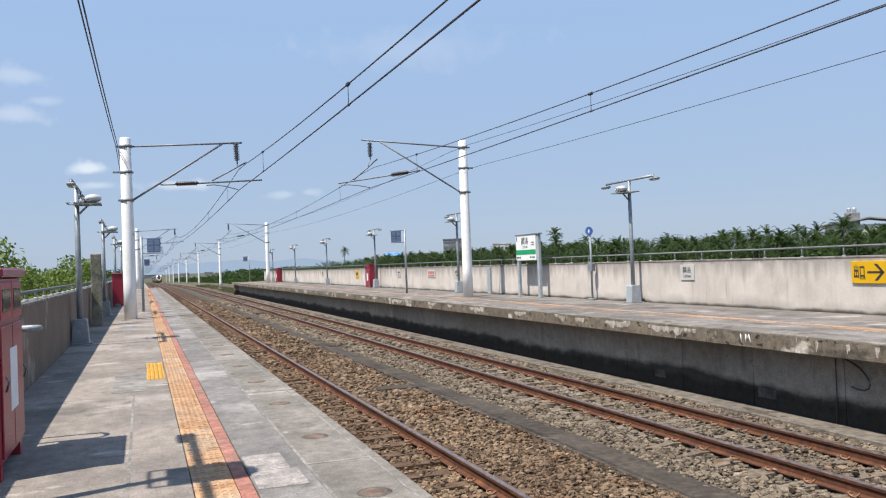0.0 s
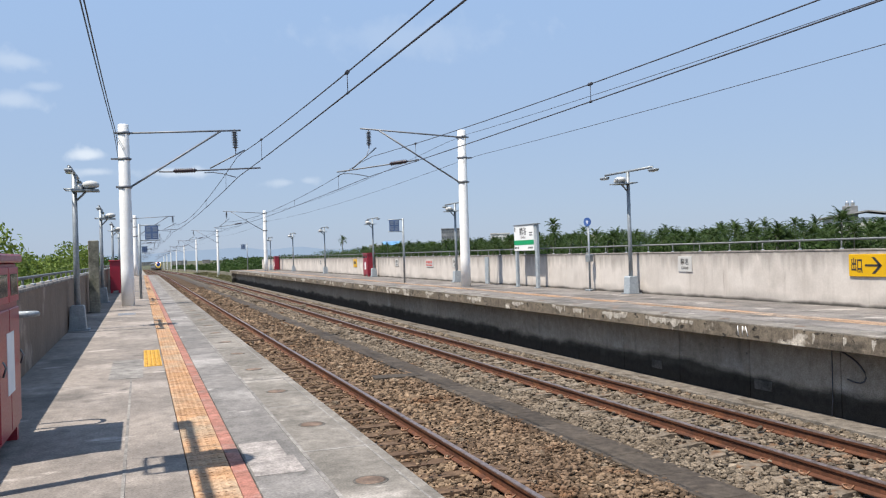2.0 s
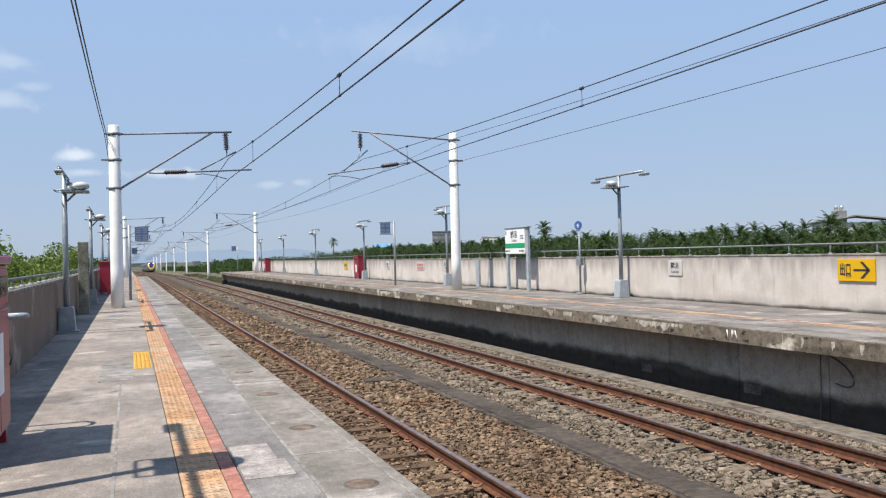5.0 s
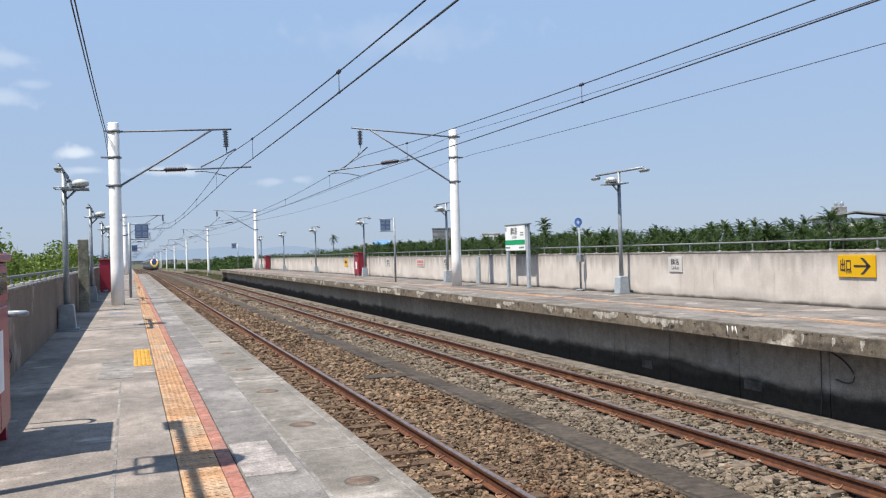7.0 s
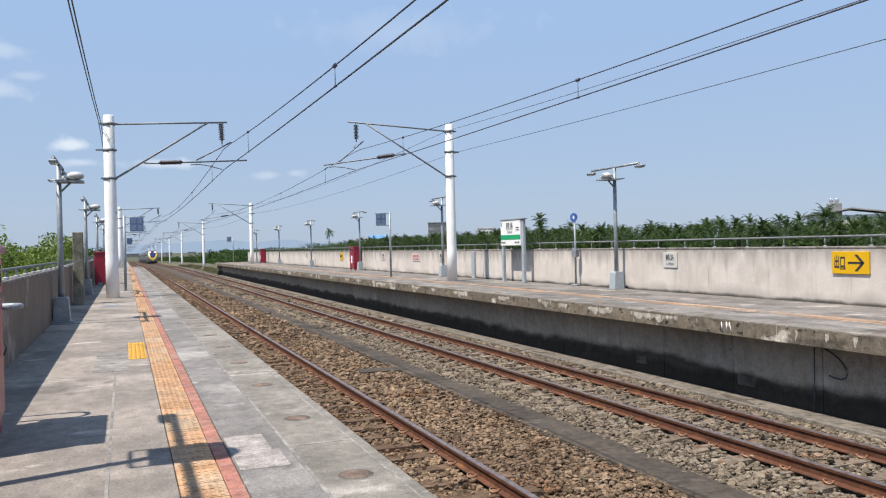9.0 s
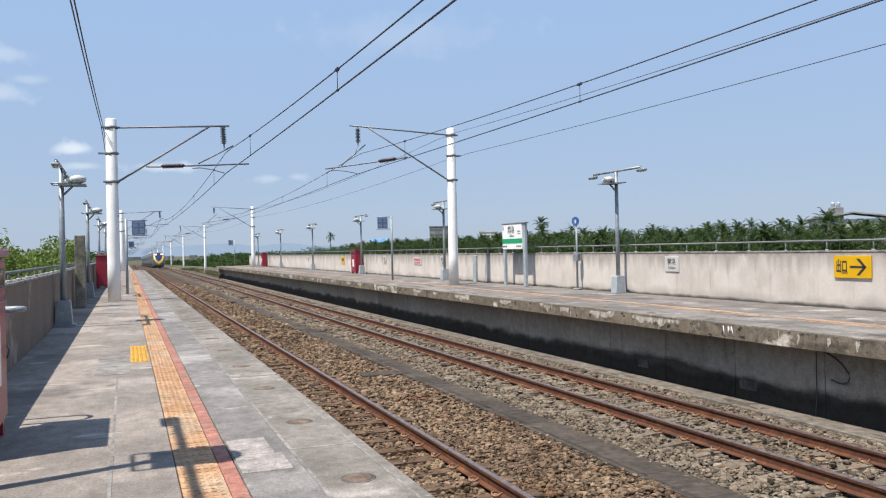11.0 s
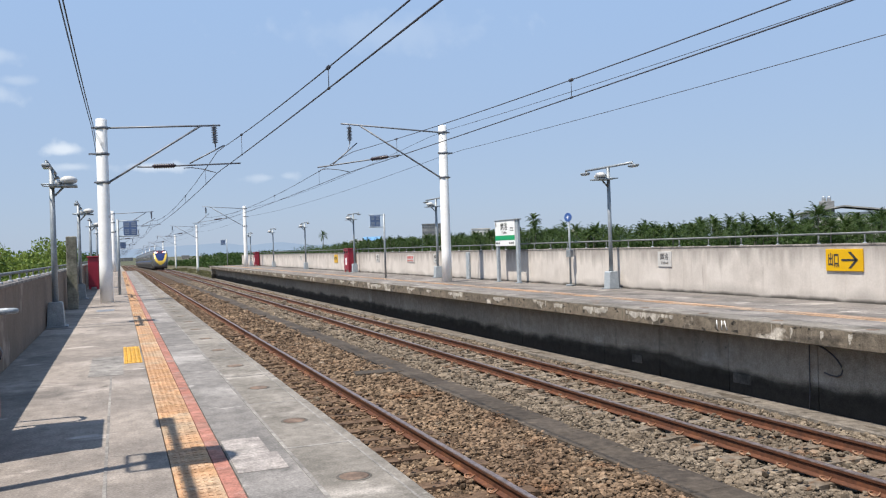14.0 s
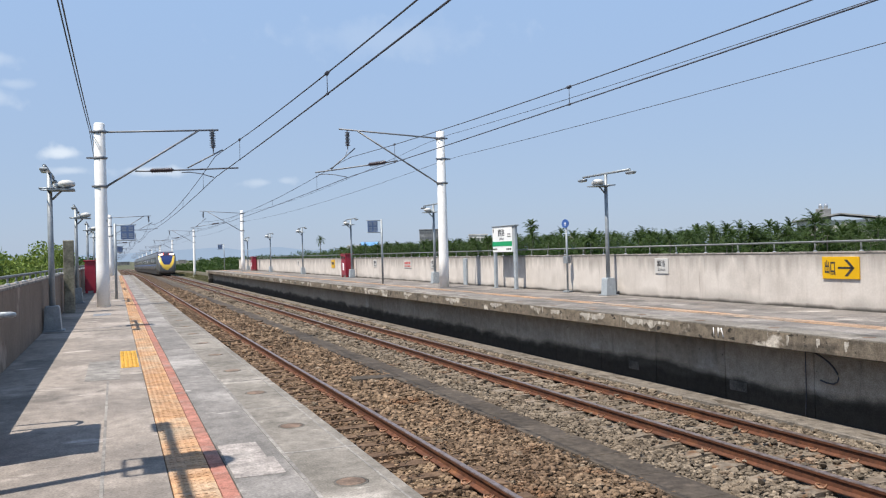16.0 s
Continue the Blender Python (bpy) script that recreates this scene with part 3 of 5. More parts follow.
def track(name, centre, rails, sleeper_mat, label):
    top = thing(name, label, "railway track", (centre, 0, Z_RAIL), kind="structure")
    for r in rails:
        ob = part("rail", long_prism(RAIL, BACK, 620), M_rust, top, "brown rusted steel rail", (r - centre, 0, 0))
        part("rail_head", long_prism(HEAD, BACK, 620), M_railhead, ob, "worn running surface")
    s = bmesh.new()
    prism(s, [(-1.0, -0.30), (1.0, -0.30), (1.0, -0.17), (0.75, -0.155), (0.36, -0.155), (0.25, -0.175), (-0.25, -0.175), (-0.36, -0.155), (-0.75, -0.155), (-1.0, -0.17)], -0.115, 0.115)
    sleeper = data_of("sleeper", bevelled(s, 0.012), sleeper_mat)
    c = bmesh.new()
    for sx in (-1, 1):
        pts = [Vector((sx * (0.055 + 0.075 * math.sin(a)), 0.055 * math.cos(a * 1.15), -0.128 + 0.012 * math.sin(2 * a))) for a in np.linspace(-0.3, 3.6, 9)]
        tube(c, pts, 0.009, 5)
        box(c, min(sx * 0.07, sx * 0.12), max(sx * 0.07, sx * 0.12), -0.03, 0.03, -0.156, -0.13)
    clip = data_of("fastening", c, M_clip)
    rest = bmesh.new()
    n = 0
    for k in range(-8, 800):
        y = k * 0.61
        if 0 <= k < 140:
            ob = piece("sleeper", sleeper, top, (0, y, 0))
            if 4 < y < 40:
                for r in rails:
                    piece("fastening", clip, ob, (r - centre, 0, 0))
        else:
            box(rest, -1.0, 1.0, y - 0.115, y + 0.115, -0.30, -0.16)
    far = part("far_sleepers", graded(rest), sleeper_mat, top)
    tagged(far, "row of concrete sleepers running into the distance", kind="stuff")
    return top


track("track_1", C_NEAR, RAILS_NEAR, M_sleeper_near, "rust-brown railway track with concrete sleepers beside the platform")
track("track_2", C_FAR, RAILS_FAR, M_sleeper, "railway track with rusty rails and pale concrete sleepers")

# cable trough between the tracks, lid by lid
trough = thing("cable_trough", "dark grey concrete cable trough with loose lids between the tracks", "cable trough", kind="structure")
part("channel", long_box(5.28, 5.92, BACK, 600, -1.54, -1.33), M_trough, trough)
lid = data_of("lid", bbox(-0.27, 0.27, -0.496, 0.496, -0.06, 0.055, 0.01), M_trough)
for k in range(-16, 75):
    ob = piece("lid", lid, trough, (5.60 + 0.012 * noise.noise((k * 3.1, 0, 0)), 2.5 + k * 1.0, -1.352 + 0.008 * noise.noise((k * 1.7, 5, 0))))
    ob.rotation_euler = (0.006 * noise.noise((k, 1, 1)), 0.012 * noise.noise((k, 2, 1)), 0.01 * noise.noise((k, 3, 1)))
piece("lid", lid, trough, (5.02, 16.9, -1.345)).rotation_euler = (0, 0.03, radians(84))

# ---------------------------------------------------------------- near platform
M_paper_seam = surface("pale_worn_mortar", (0.25, 0.235, 0.22), (0.19, 0.18, 0.17), 0.7, 50, 0.9, stains=(((0.16, 0.151, 0.143), 1.1, 0.44, 0.62, None),))
plat = thing("platform_near", "worn grey concrete station platform with an orange tactile strip", "platform", kind="structure")
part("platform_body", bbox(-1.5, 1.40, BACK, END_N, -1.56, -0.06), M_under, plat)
part("platform_bedding", bbox(-1.45, 1.44, BACK, END_N - 0.02, -0.075, -0.022), M_joint, plat)


def slab_row(name, x0, x1, y0, y1, lengths, thick, material, parent, gap=0.008, bevel=0.006, seed=1, top=0.0):
    """A row of paving pieces along y; those of one length share a mesh."""
    r = random.Random(seed)
    cache, y, n = {}, y0, 0
    while y < y1:
        ln = r.choice(lengths)
        if ln not in cache:
            cache[ln] = data_of(name, bbox(-(x1 - x0 - gap) / 2, (x1 - x0 - gap) / 2, gap / 2, ln - gap / 2, -thick, 0, bevel), material)
        ob = piece(name, cache[ln], parent, ((x0 + x1) / 2, y, top + r.uniform(-0.0015, 0.0015)))
        y += ln
        n += 1
    return n


slab_row("slab", WALL_N, 0.244, 0.6, END_N, (2.6, 4.1), 0.06, M_deck, plat, seed=3, gap=0.004, bevel=0.003)
slab_row("paver", 0.588, 0.966, 0.6, END_N, (0.6, 0.9, 1.4), 0.06, M_paver, plat, seed=8, gap=0.003, bevel=0.002)
part("platform_back", bbox(WALL_N, 0.966, BACK, 0.59, -0.06, 0), M_deck, plat)
part("strip_back", bbox(0.247, 0.585, BACK, 0.59, -0.02, 0.004), M_orange, plat)
part("coping_back", bbox(0.97, EDGE_N, BACK, 2.0, -0.24, 0), M_coping, plat)
cope = data_of("coping_block", bbox(-0.250, 0.250, 0.002, 1.718, -0.24, 0, 0.006, 2), M_coping)
hole = bmesh.new()
tube(hole, [(0, 0, -0.02), (0, 0, 0.004), (0, 0, 0.006)], [0.085, 0.085, 0.07], 20)
cover = data_of("lifting_hole_cover", hole, surface("rusty_hole_cover", (0.19, 0.135, 0.105), (0.12, 0.092, 0.076), 9, 60, 0.85, vary=0.15))
for k in range(46):
    ob = piece("coping_block", cope, plat, (1.217, 2.02 + 1.72 * k, 0.001 * (k % 3)))
    piece("lifting_hole_cover", cover, ob, (-0.022, 0.86, 0.0))
tile_bm = bmesh.new()
box(tile_bm, -0.119, 0.119, 0.003, 0.297, -0.05, 0.001)
for sx in (-0.085, -0.042, 0.0, 0.042, 0.085):
    for k in range(4):
        box(tile_bm, sx - 0.012, sx + 0.012, 0.02 + k * 0.07, 0.07 + k * 0.07, 0.001, 0.004)
tile = data_of("tactile_tile", tile_bm, M_orange)
band = data_of("band_brick", bbox(-0.045, 0.045, 0.003, 0.297, -0.05, 0.0, 0.003), M_pink)
for k in range(262):
    y = 0.6 + 0.3 * k
    piece("tactile_tile", tile, plat, (0.3665, y, 0.001 * ((k * 7) % 3)))
    piece("band_brick", band, plat, (0.5375, y, 0.0))
ytile_bm = bmesh.new()
box(ytile_bm, -0.105, 0.105, 0.0, 0.96, -0.02, 0.006)
for i in range(4):
    for j in range(16):
        tube(ytile_bm, [(-0.075 + 0.05 * i, 0.05 + 0.057 * j, 0.006), (-0.075 + 0.05 * i, 0.05 + 0.057 * j, 0.011)], [0.016, 0.011], 6)
ytile = data_of("yellow_tile", ytile_bm, M_yellow)
for k in range(2):
    piece("yellow_tile", ytile, plat, (0.118, 10.75 + 0.97 * k, 0.0))
drain = part("drain_grate", bbox(-0.54, -0.14, 21.4, 22.2, -0.01, 0.004, 0.002), M_steel, plat, "dark flush drain grate")
rim = bmesh.new()
tube(rim, [(0, 0, -0.02), (0, 0, 0.002), (0, 0, 0.003)], [0.102, 0.102, 0.098], 20)
rim = data_of("cover_rim", rim, M_coping_dark)
for ob in [o for o in plat.children if o.name.startswith("coping_block")]:
    piece("cover_rim", rim, ob, (-0.022, 0.86, 0.0))
for k, (x0, x1, y0, y1) in enumerate(((0.60, 0.90, 4.98, 5.42), (0.60, 0.86, 5.43, 5.9))):
    part("pale_paver", bbox(x0, x1, y0, y1, -0.02, 0.0035, 0.002), M_lime, plat, "pale lime-washed paver")
part("repair_slab", bbox(-0.36, 0.0, 9.75, 11.6, -0.02, 0.0035), M_paper_seam, plat, "pale repaired rectangle in the deck")
part("deck_seam", bbox(-0.135, -0.115, 3.0, 9.7, -0.02, 0.0028), M_paper_seam, plat, "faint mortar seam along the deck")
part("edge_lip", bbox(1.385, 1.40, 2.0, END_N, -0.02, 0.0026), M_paper_seam, plat, "pale worn line inside the platform edge")
seam = data_of("mortar_seam", bbox(-0.25, 0.25, -0.012, 0.012, -0.02, 0.003), M_paper_seam)
for k in range(24):
    piece("mortar_seam", seam, plat, (1.217, 2.02 + 1.72 * k, 0.0))
part("edge_seam", bbox(0.958, 0.982, 2.0, END_N, -0.02, 0.0025), M_paper_seam, plat, "pale mortar seam along the coping")
for yj in (16.85, 25.1):
    part("expansion_joint", bbox(WALL_N, 0.24, yj - 0.05, yj + 0.05, -0.01, 0.0035), M_joint, plat, "dark sealed joint across the deck")

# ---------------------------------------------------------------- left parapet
wall_l = part("wall_west", bbox(-1.50, WALL_N, BACK, 130, -1.6, 0.955), M_wall_shaded)
tagged(wall_l, "cream concrete parapet with water stains, its shade put into the colour", "wall", kind="structure")
part("wall_coping", bbox(-1.52, WALL_N + 0.012, BACK, 130, 0.955, 0.998, 0.008), M_wall_cap, wall_l, "pale weathered coping")


def handrail(label, x, y0, y1, z_wall, z_rail, step, first):
    rail = thing("handrail", label, "handrail", kind="structure")
    part("rail_pipe", tube(bmesh.new(), [(x, y0, z_rail), (x, y1, z_rail)], 0.022, 10), M_pipe, rail)
    p = bmesh.new()
    tube(p, [(0, 0, 0), (0, 0, z_rail - z_wall)], 0.014, 8)
    post = data_of("post", p, M_pipe)
    b = bmesh.new()
    tube(b, [(0, 0, 0), (0, 0, 0.016), (0, 0, 0.022)], [0.036, 0.036, 0.02], 10)
    foot = data_of("foot_plate", b, M_galv_light)
    y = first
    while y < y1:
        if y > y0:
            ob = piece("post", post, rail, (x, y, z_wall))
            piece("foot_plate", foot, ob)
        y += step
    return rail


handrail("grey steel pipe handrail along the top of the parapet", -1.41, BACK, 130, 0.998, 1.11, 1.1, -0.3)

# ---------------------------------------------------------------- far platform
pf = thing("platform_far", "weathered concrete platform on a recessed wall across the tracks", "platform", kind="structure")
part("deck_body", bbox(9.15, 12.68, BACK, END_F, -0.25, -0.03), M_joint, pf)
part("edge_slab", bbox(EDGE_F, 9.16, BACK, END_F, -0.262, -0.012, 0.012, 2), M_edge, pf, "stained slab edge with white lime streaks")
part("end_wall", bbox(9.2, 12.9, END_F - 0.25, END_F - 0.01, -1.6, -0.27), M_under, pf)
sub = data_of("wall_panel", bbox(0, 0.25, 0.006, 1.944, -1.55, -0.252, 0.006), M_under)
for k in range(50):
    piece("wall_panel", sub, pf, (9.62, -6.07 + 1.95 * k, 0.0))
part("kerb", bbox(8.99, 9.06, BACK, END_F, -1.56, -1.285, 0.012), M_ledge, pf, "pale concrete drain kerb")
part("drain_floor", bbox(9.06, 9.62, BACK, END_F, -1.56, -1.335), M_ledge, pf)
slab_row("coping_slab", EDGE_F - 0.004, 9.56, 2.0, END_F, (1.72,), 0.05, M_coping, pf, seed=4, gap=0.01)
slab_row("slab", 9.56, 10.26, 2.0, END_F, (0.6, 0.9, 1.2), 0.06, M_deck_far, pf, seed=12, gap=0.014)
slab_row("slab", 10.70, 11.7, 2.0, END_F, (0.9, 1.2, 2.0), 0.06, M_deck_far, pf, seed=14, gap=0.014)
slab_row("slab", 11.7, 12.7, 2.0, END_F, (1.2, 2.0, 3.1), 0.06, M_deck_far, pf, seed=16, gap=0.014)
tile_far = tile.copy()
tile_far.materials[0] = M_orange_far
far_band = data_of("tactile_edge", bbox(-0.045, 0.14, 0.003, 0.297, -0.05, 0.0, 0.003), M_orange_far)
for k in range(200):
    y = 6.0 + 0.3 * k
    piece("tactile_tile", tile_far, pf, (10.385, y, -0.002 + 0.001 * ((k * 5) % 3)))
    piece("tactile_edge", far_band, pf, (10.556, y, -0.002))
part("strip_rest", bbox(10.266, 10.69, 66.0, END_F, -0.05, 0.0), M_orange_far, pf)
part("strip_back", bbox(10.266, 10.69, BACK, 6.0, -0.05, 0.0), M_orange_far, pf)
for k in range(40):
    piece("lifting_hole_cover", cover, pf, (9.31, 3.1 + 1.72 * k, 0.0))
mark = bmesh.new()
for yy, tilt in ((11.05, 0.02), (10.93, 0.0), (10.86, 0.05)):
    tube(mark, [(EDGE_F - 0.003, yy, -0.05), (EDGE_F - 0.003, yy - tilt, -0.2)], 0.008, 5)
part("paint_mark", mark, M_ink_white, pf, "white painted strokes on the slab edge")
cable = bmesh.new()
tube(cable, [(9.590, 9.72, -0.27), (9.585, 9.60, -0.31), (9.580, 9.46, -0.35), (9.580, 9.32, -0.40), (9.575, 9.20, -0.46), (9.570, 9.11, -0.53), (9.570, 9.05, -0.60), (9.570, 9.03, -0.67), (9.575, 9.06, -0.73), (9.580, 9.14, -0.765), (9.585, 9.26, -0.765), (9.590, 9.38, -0.74)], 0.012, 6)
part("loose_cable", cable, M_wire, pf, "loose black cable under the slab")
cable = bmesh.new()
tube(cable, [(9.595, 9.66, -0.28), (9.590, 9.66, -0.8), (9.595, 9.67, -1.1), (9.580, 9.68, -1.33)], 0.008, 6)
part("loose_cable", cable, M_wire, pf)
for yy, w in ((14.0, 0.35), (10.95, 0.42)):
    part("patch", bbox(9.61, 9.63, yy, yy + w, -1.16, -1.0, 0.004), M_patch, pf, "pale repaired patch")



def lime_run(y0, y1, longest, seed):
    """A skin of white lime that has run down the slab's edge, ragged at its foot."""
    r = random.Random(seed)
    n = max(4, int((y1 - y0) / 0.035))
    bm = bmesh.new()
    xs = (EDGE_F - 0.0035, EDGE_F + 0.004)
    top = [[bm.verts.new((x, y0 + (y1 - y0) * i / n, -0.045 - 0.025 * r.random())) for x in xs] for i in range(n + 1)]
    foot, z = [], -0.10
    for i in range(n + 1):
        z = 0.55 * z + 0.45 * (-0.075 - longest * r.random() ** 1.1 * math.sin(math.pi * (0.08 + 0.84 * i / n)))
        foot.append([bm.verts.new((x, y0 + (y1 - y0) * i / n, max(z, -0.245))) for x in xs])
    for i in range(n):
        for a in (0, 1):
            bm.faces.new((top[i][a], top[i + 1][a], foot[i + 1][a], foot[i][a]))
        bm.faces.new((foot[i][0], foot[i + 1][0], foot[i + 1][1], foot[i][1]))
        bm.faces.new((top[i][0], top[i + 1][0], top[i + 1][1], top[i][1]))
    for i in (0, n):
        bm.faces.new((top[i][0], top[i][1], foot[i][1], foot[i][0]))
    return bm


rl = random.Random(21)
runs = [(14.3, 15.25, 0.20), (12.2, 13.66, 0.20), (10.86, 10.95, 0.32), (9.41, 9.46, 0.32), (8.84, 8.90, 0.26), (8.35, 8.42, 0.30), (16.1, 16.5, 0.2)]
y = 17.0
while y < 74:
    w = rl.uniform(0.1, 1.3)
    runs.append((y, y + w, rl.uniform(0.12, 0.30)))
    y += w + rl.uniform(0.3, 2.6)
for k, (y0, y1, long_) in enumerate(runs):
    part("lime_run", lime_run(y0, y1, long_, 60 + k), M_lime_run, pf, "white lime streak")

# ---------------------------------------------------------------- far wall
wall_f = thing("wall_east", "cream concrete platform wall with dark rain streaks", "wall", kind="structure")
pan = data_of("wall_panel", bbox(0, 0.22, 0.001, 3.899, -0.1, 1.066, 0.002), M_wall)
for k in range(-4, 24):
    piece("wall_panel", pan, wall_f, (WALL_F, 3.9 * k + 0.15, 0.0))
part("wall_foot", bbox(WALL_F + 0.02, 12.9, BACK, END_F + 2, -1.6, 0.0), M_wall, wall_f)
part("wall_coping", bbox(WALL_F - 0.01, WALL_F + 0.23, BACK, END_F + 2, 1.066, 1.106, 0.008), M_wall_cap, wall_f, "grey weathered coping")
handrail("grey steel pipe handrail along the top of the wall", 12.80, BACK, END_F, 1.106, 1.295, 1.09, 0.57)
# Thin grey box added on the wall where the mast shadow falls.
shadow_box = bmesh.new()
box(shadow_box, 12.62, WALL_F - 0.003, 29.7, 30.0, 0.0, 1.03)
part("pilaster", bevelled(shadow_box, 0.01), M_galv_light, wall_f, "raised grey strip in place of the mast shadow")

# ---------------------------------------------------------------- end of the far platform and the line beyond
par = part("parapet_beyond", long_box(12.3, 12.5, END_F, 620, -1.6, -0.75), M_parapet)
tagged(par, "low concrete parapet beside the line", "parapet", kind="structure")


verge = part("verge", long_box(9.42, 12.295, END_F, 620, -1.6, -1.38), M_verge)
tagged(verge, "dry weedy strip of soil beside the line", "ground", kind="structure")


# ---------------------------------------------------------------- overhead line
def mast(at, side, top, label, foot, g):
    """A whitewashed spun-concrete mast with one cantilever; side: +1 reaches towards +x. g: reach and height of the cantilever's joints, above the foot."""
    m = thing("overhead_line_mast", label, "mast", at, group="masts of the overhead line")
    part("pole", tube(bmesh.new(), [(0, 0, 0), (0, 0, 1.0), (0, 0, top - 0.02), (0, 0, top)], [0.18, 0.177, 0.150, 0.136], 20), M_pole, m, "round whitewashed concrete pole")
    s = side
    P = lambda k: (s * g[k][0], 0, g[k][1] - foot)
    for z, w, reach in ((P("arm_root")[2], 0.175, 0.27), (top - 1.0, 0.168, 0.36), (P("strut_root")[2], 0.185, 0.24)):
        c = bmesh.new()
        tube(c, [(0, 0, z - 0.04), (0, 0, z + 0.04)], w, 18)
        ends = sorted((-s * reach, s * 0.20))
        box(c, ends[0], ends[1], -0.025, 0.025, z - 0.025, z + 0.025)
        part("clamp", c, M_steel, m, "steel clamp band")
    part("top_tube", tube(bmesh.new(), [P("arm_root"), P("arm_tip")], 0.028, 8), M_steel, m)
    part("strut", tube(bmesh.new(), [P("strut_root"), P("strut_top")], 0.03, 8), M_steel, m)
    a, b = Vector(P("ins_top")), Vector(P("ins_low"))
    cut, wide = [a, a.lerp(b, 0.1)], [0.02, 0.02]
    for k in range(10):
        for u, w in ((0.0, 0.05), (0.02, 0.098), (0.045, 0.05)):
            cut.append(a.lerp(b, 0.11 + 0.076 * k + u))
            wide.append(w)
    ins = tube(bmesh.new(), cut + [a.lerp(b, 0.88), b], wide + [0.02, 0.02], 10)
    part("hanging_insulator", ins, M_insul_grey, m, "grey ribbed insulator")
    a, b = Vector(P("reg_root")), Vector(P("reg_tip"))
    part("register_tube", tube(bmesh.new(), [a, a.lerp(b, 0.12) - Vector((0, 0, 0.015)), b], 0.024, 8), M_steel, m)
    cut, wide = [a.lerp(b, 0.14)], [0.03]
    for k in range(9):
        for u, w in ((0.0, 0.05), (0.009, 0.085), (0.016, 0.05)):
            cut.append(a.lerp(b, 0.155 + 0.022 * k + u))
            wide.append(w)
    ins = tube(bmesh.new(), cut + [a.lerp(b, 0.365)], wide + [0.03], 10)
    part("register_insulator", ins, M_insul, m, "brown ribbed insulator")
    part("diagonal_tube", tube(bmesh.new(), [P("diag_low"), P("diag_top")], 0.022, 8), M_steel, m)
    a, b = Vector(P("steady_root")), Vector(P("contact"))
    part("steady_arm", tube(bmesh.new(), [a, a.lerp(b, 0.25) + Vector((0, 0, 0.05)), a.lerp(b, 0.6) + Vector((0, 0, 0.05)), b], 0.014, 7), M_steel, m)
    part("drop_rod", tube(bmesh.new(), [P("ins_low"), P("mess")], 0.012, 6), M_steel, m)
    return m


GEAR_R = {"arm_root": (0.12, 5.43), "arm_tip": (3.78, 5.66), "strut_root": (0.15, 3.80), "strut_top": (3.10, 5.60), "ins_top": (3.48, 5.63), "ins_low": (3.48, 4.98),
          "reg_root": (1.67, 4.60), "reg_tip": (4.65, 4.14), "diag_low": (4.10, 4.26), "diag_top": (3.22, 5.0), "steady_root": (4.55, 4.06), "contact": (3.53, 3.99), "mess": (3.60, 4.64)}
GEAR_L = {"arm_root": (0.12, 4.99), "arm_tip": (3.31, 5.14), "strut_root": (0.15, 3.43), "strut_top": (2.77, 5.13), "ins_top": (3.12, 5.17), "ins_low": (3.15, 4.50),
          "reg_root": (0.93, 3.88), "reg_tip": (3.87, 4.01), "diag_low": (2.39, 3.99), "diag_top": (3.42, 4.55), "steady_root": (2.22, 3.85), "contact": (3.14, 3.72), "mess": (3.14, 4.42)}
MAST_Y = [28.15 + 51 * k for k in range(0, 9)]
for k, y in enumerate(MAST_Y):
    base = 0.0 if y < END_F else -1.45
    mast((11.09, y, base + drop(y)), -1, 5.68 - base, "tall white concrete mast with a cantilever over the far track", base, GEAR_R)
for k, y in enumerate(MAST_Y):
    y -= 2.45
    base = 0.0 if y < END_N else -1.45
    mast((-0.35, y, base + drop(y)), 1, 5.24 - base, "tall white concrete mast with a cantilever over the near track", base, GEAR_L)


def hang(y, low, high, mid=2.65, half=25.5):
    """Height of a wire that sags between masts 51 m apart."""
    u = ((y - mid + half) % (2 * half) - half) / half
    return low + (high - low) * u * u


def catenary(name, x_mid, zig, y_shift, label, lows, first, step):
    w = thing(name, label, "overhead wire")
    (c_lo, c_hi), (m_lo, m_hi) = lows
    ys = [-25 + 1.7 * k for k in range(int(460 / 1.7))]

    def x_at(y):
        u = (y - 28.15 - y_shift) / 51.0
        k = math.floor(u)
        a, b = (zig if k % 2 == 0 else -zig), (-zig if k % 2 == 0 else zig)
        return x_mid + a + (b - a) * (u - k)

    zc = lambda y: hang(y - y_shift, c_lo, c_hi) + drop(y)
    zm = lambda y: hang(y - y_shift, m_lo, m_hi) + drop(y)
    part("contact_wire", tube(bmesh.new(), [(x_at(y), y, zc(y)) for y in ys], 0.0125, 5), M_wire, w, "taut grooved contact wire")
    part("messenger_wire", tube(bmesh.new(), [(x_at(y), y, zm(y)) for y in ys], 0.011, 5), M_wire, w, "sagging messenger wire")
    y = first
    while y < 180:
        d = bmesh.new()
        tube(d, [(x_at(y), y, zc(y)), (x_at(y), y, zm(y))], 0.006, 5)
        tube(d, [(x_at(y), y - 0.05, zm(y)), (x_at(y), y + 0.05, zm(y))], 0.03, 6)
        tube(d, [(x_at(y), y - 0.04, zc(y)), (x_at(y), y + 0.04, zc(y))], 0.02, 6)
        part("dropper", d, M_wire, w)
        y += step
    return w


catenary("overhead_wires", 2.83, 0.04, -2.45, "dark contact and messenger wires above the near track", ((3.55, 3.75), (3.76, 4.38)), 2.6, 9.0)
catenary("overhead_wires", 7.52, 0.08, 0.0, "dark contact and messenger wires above the far track", ((3.83, 3.99), (4.07, 4.66)), 2.9, 10.0)


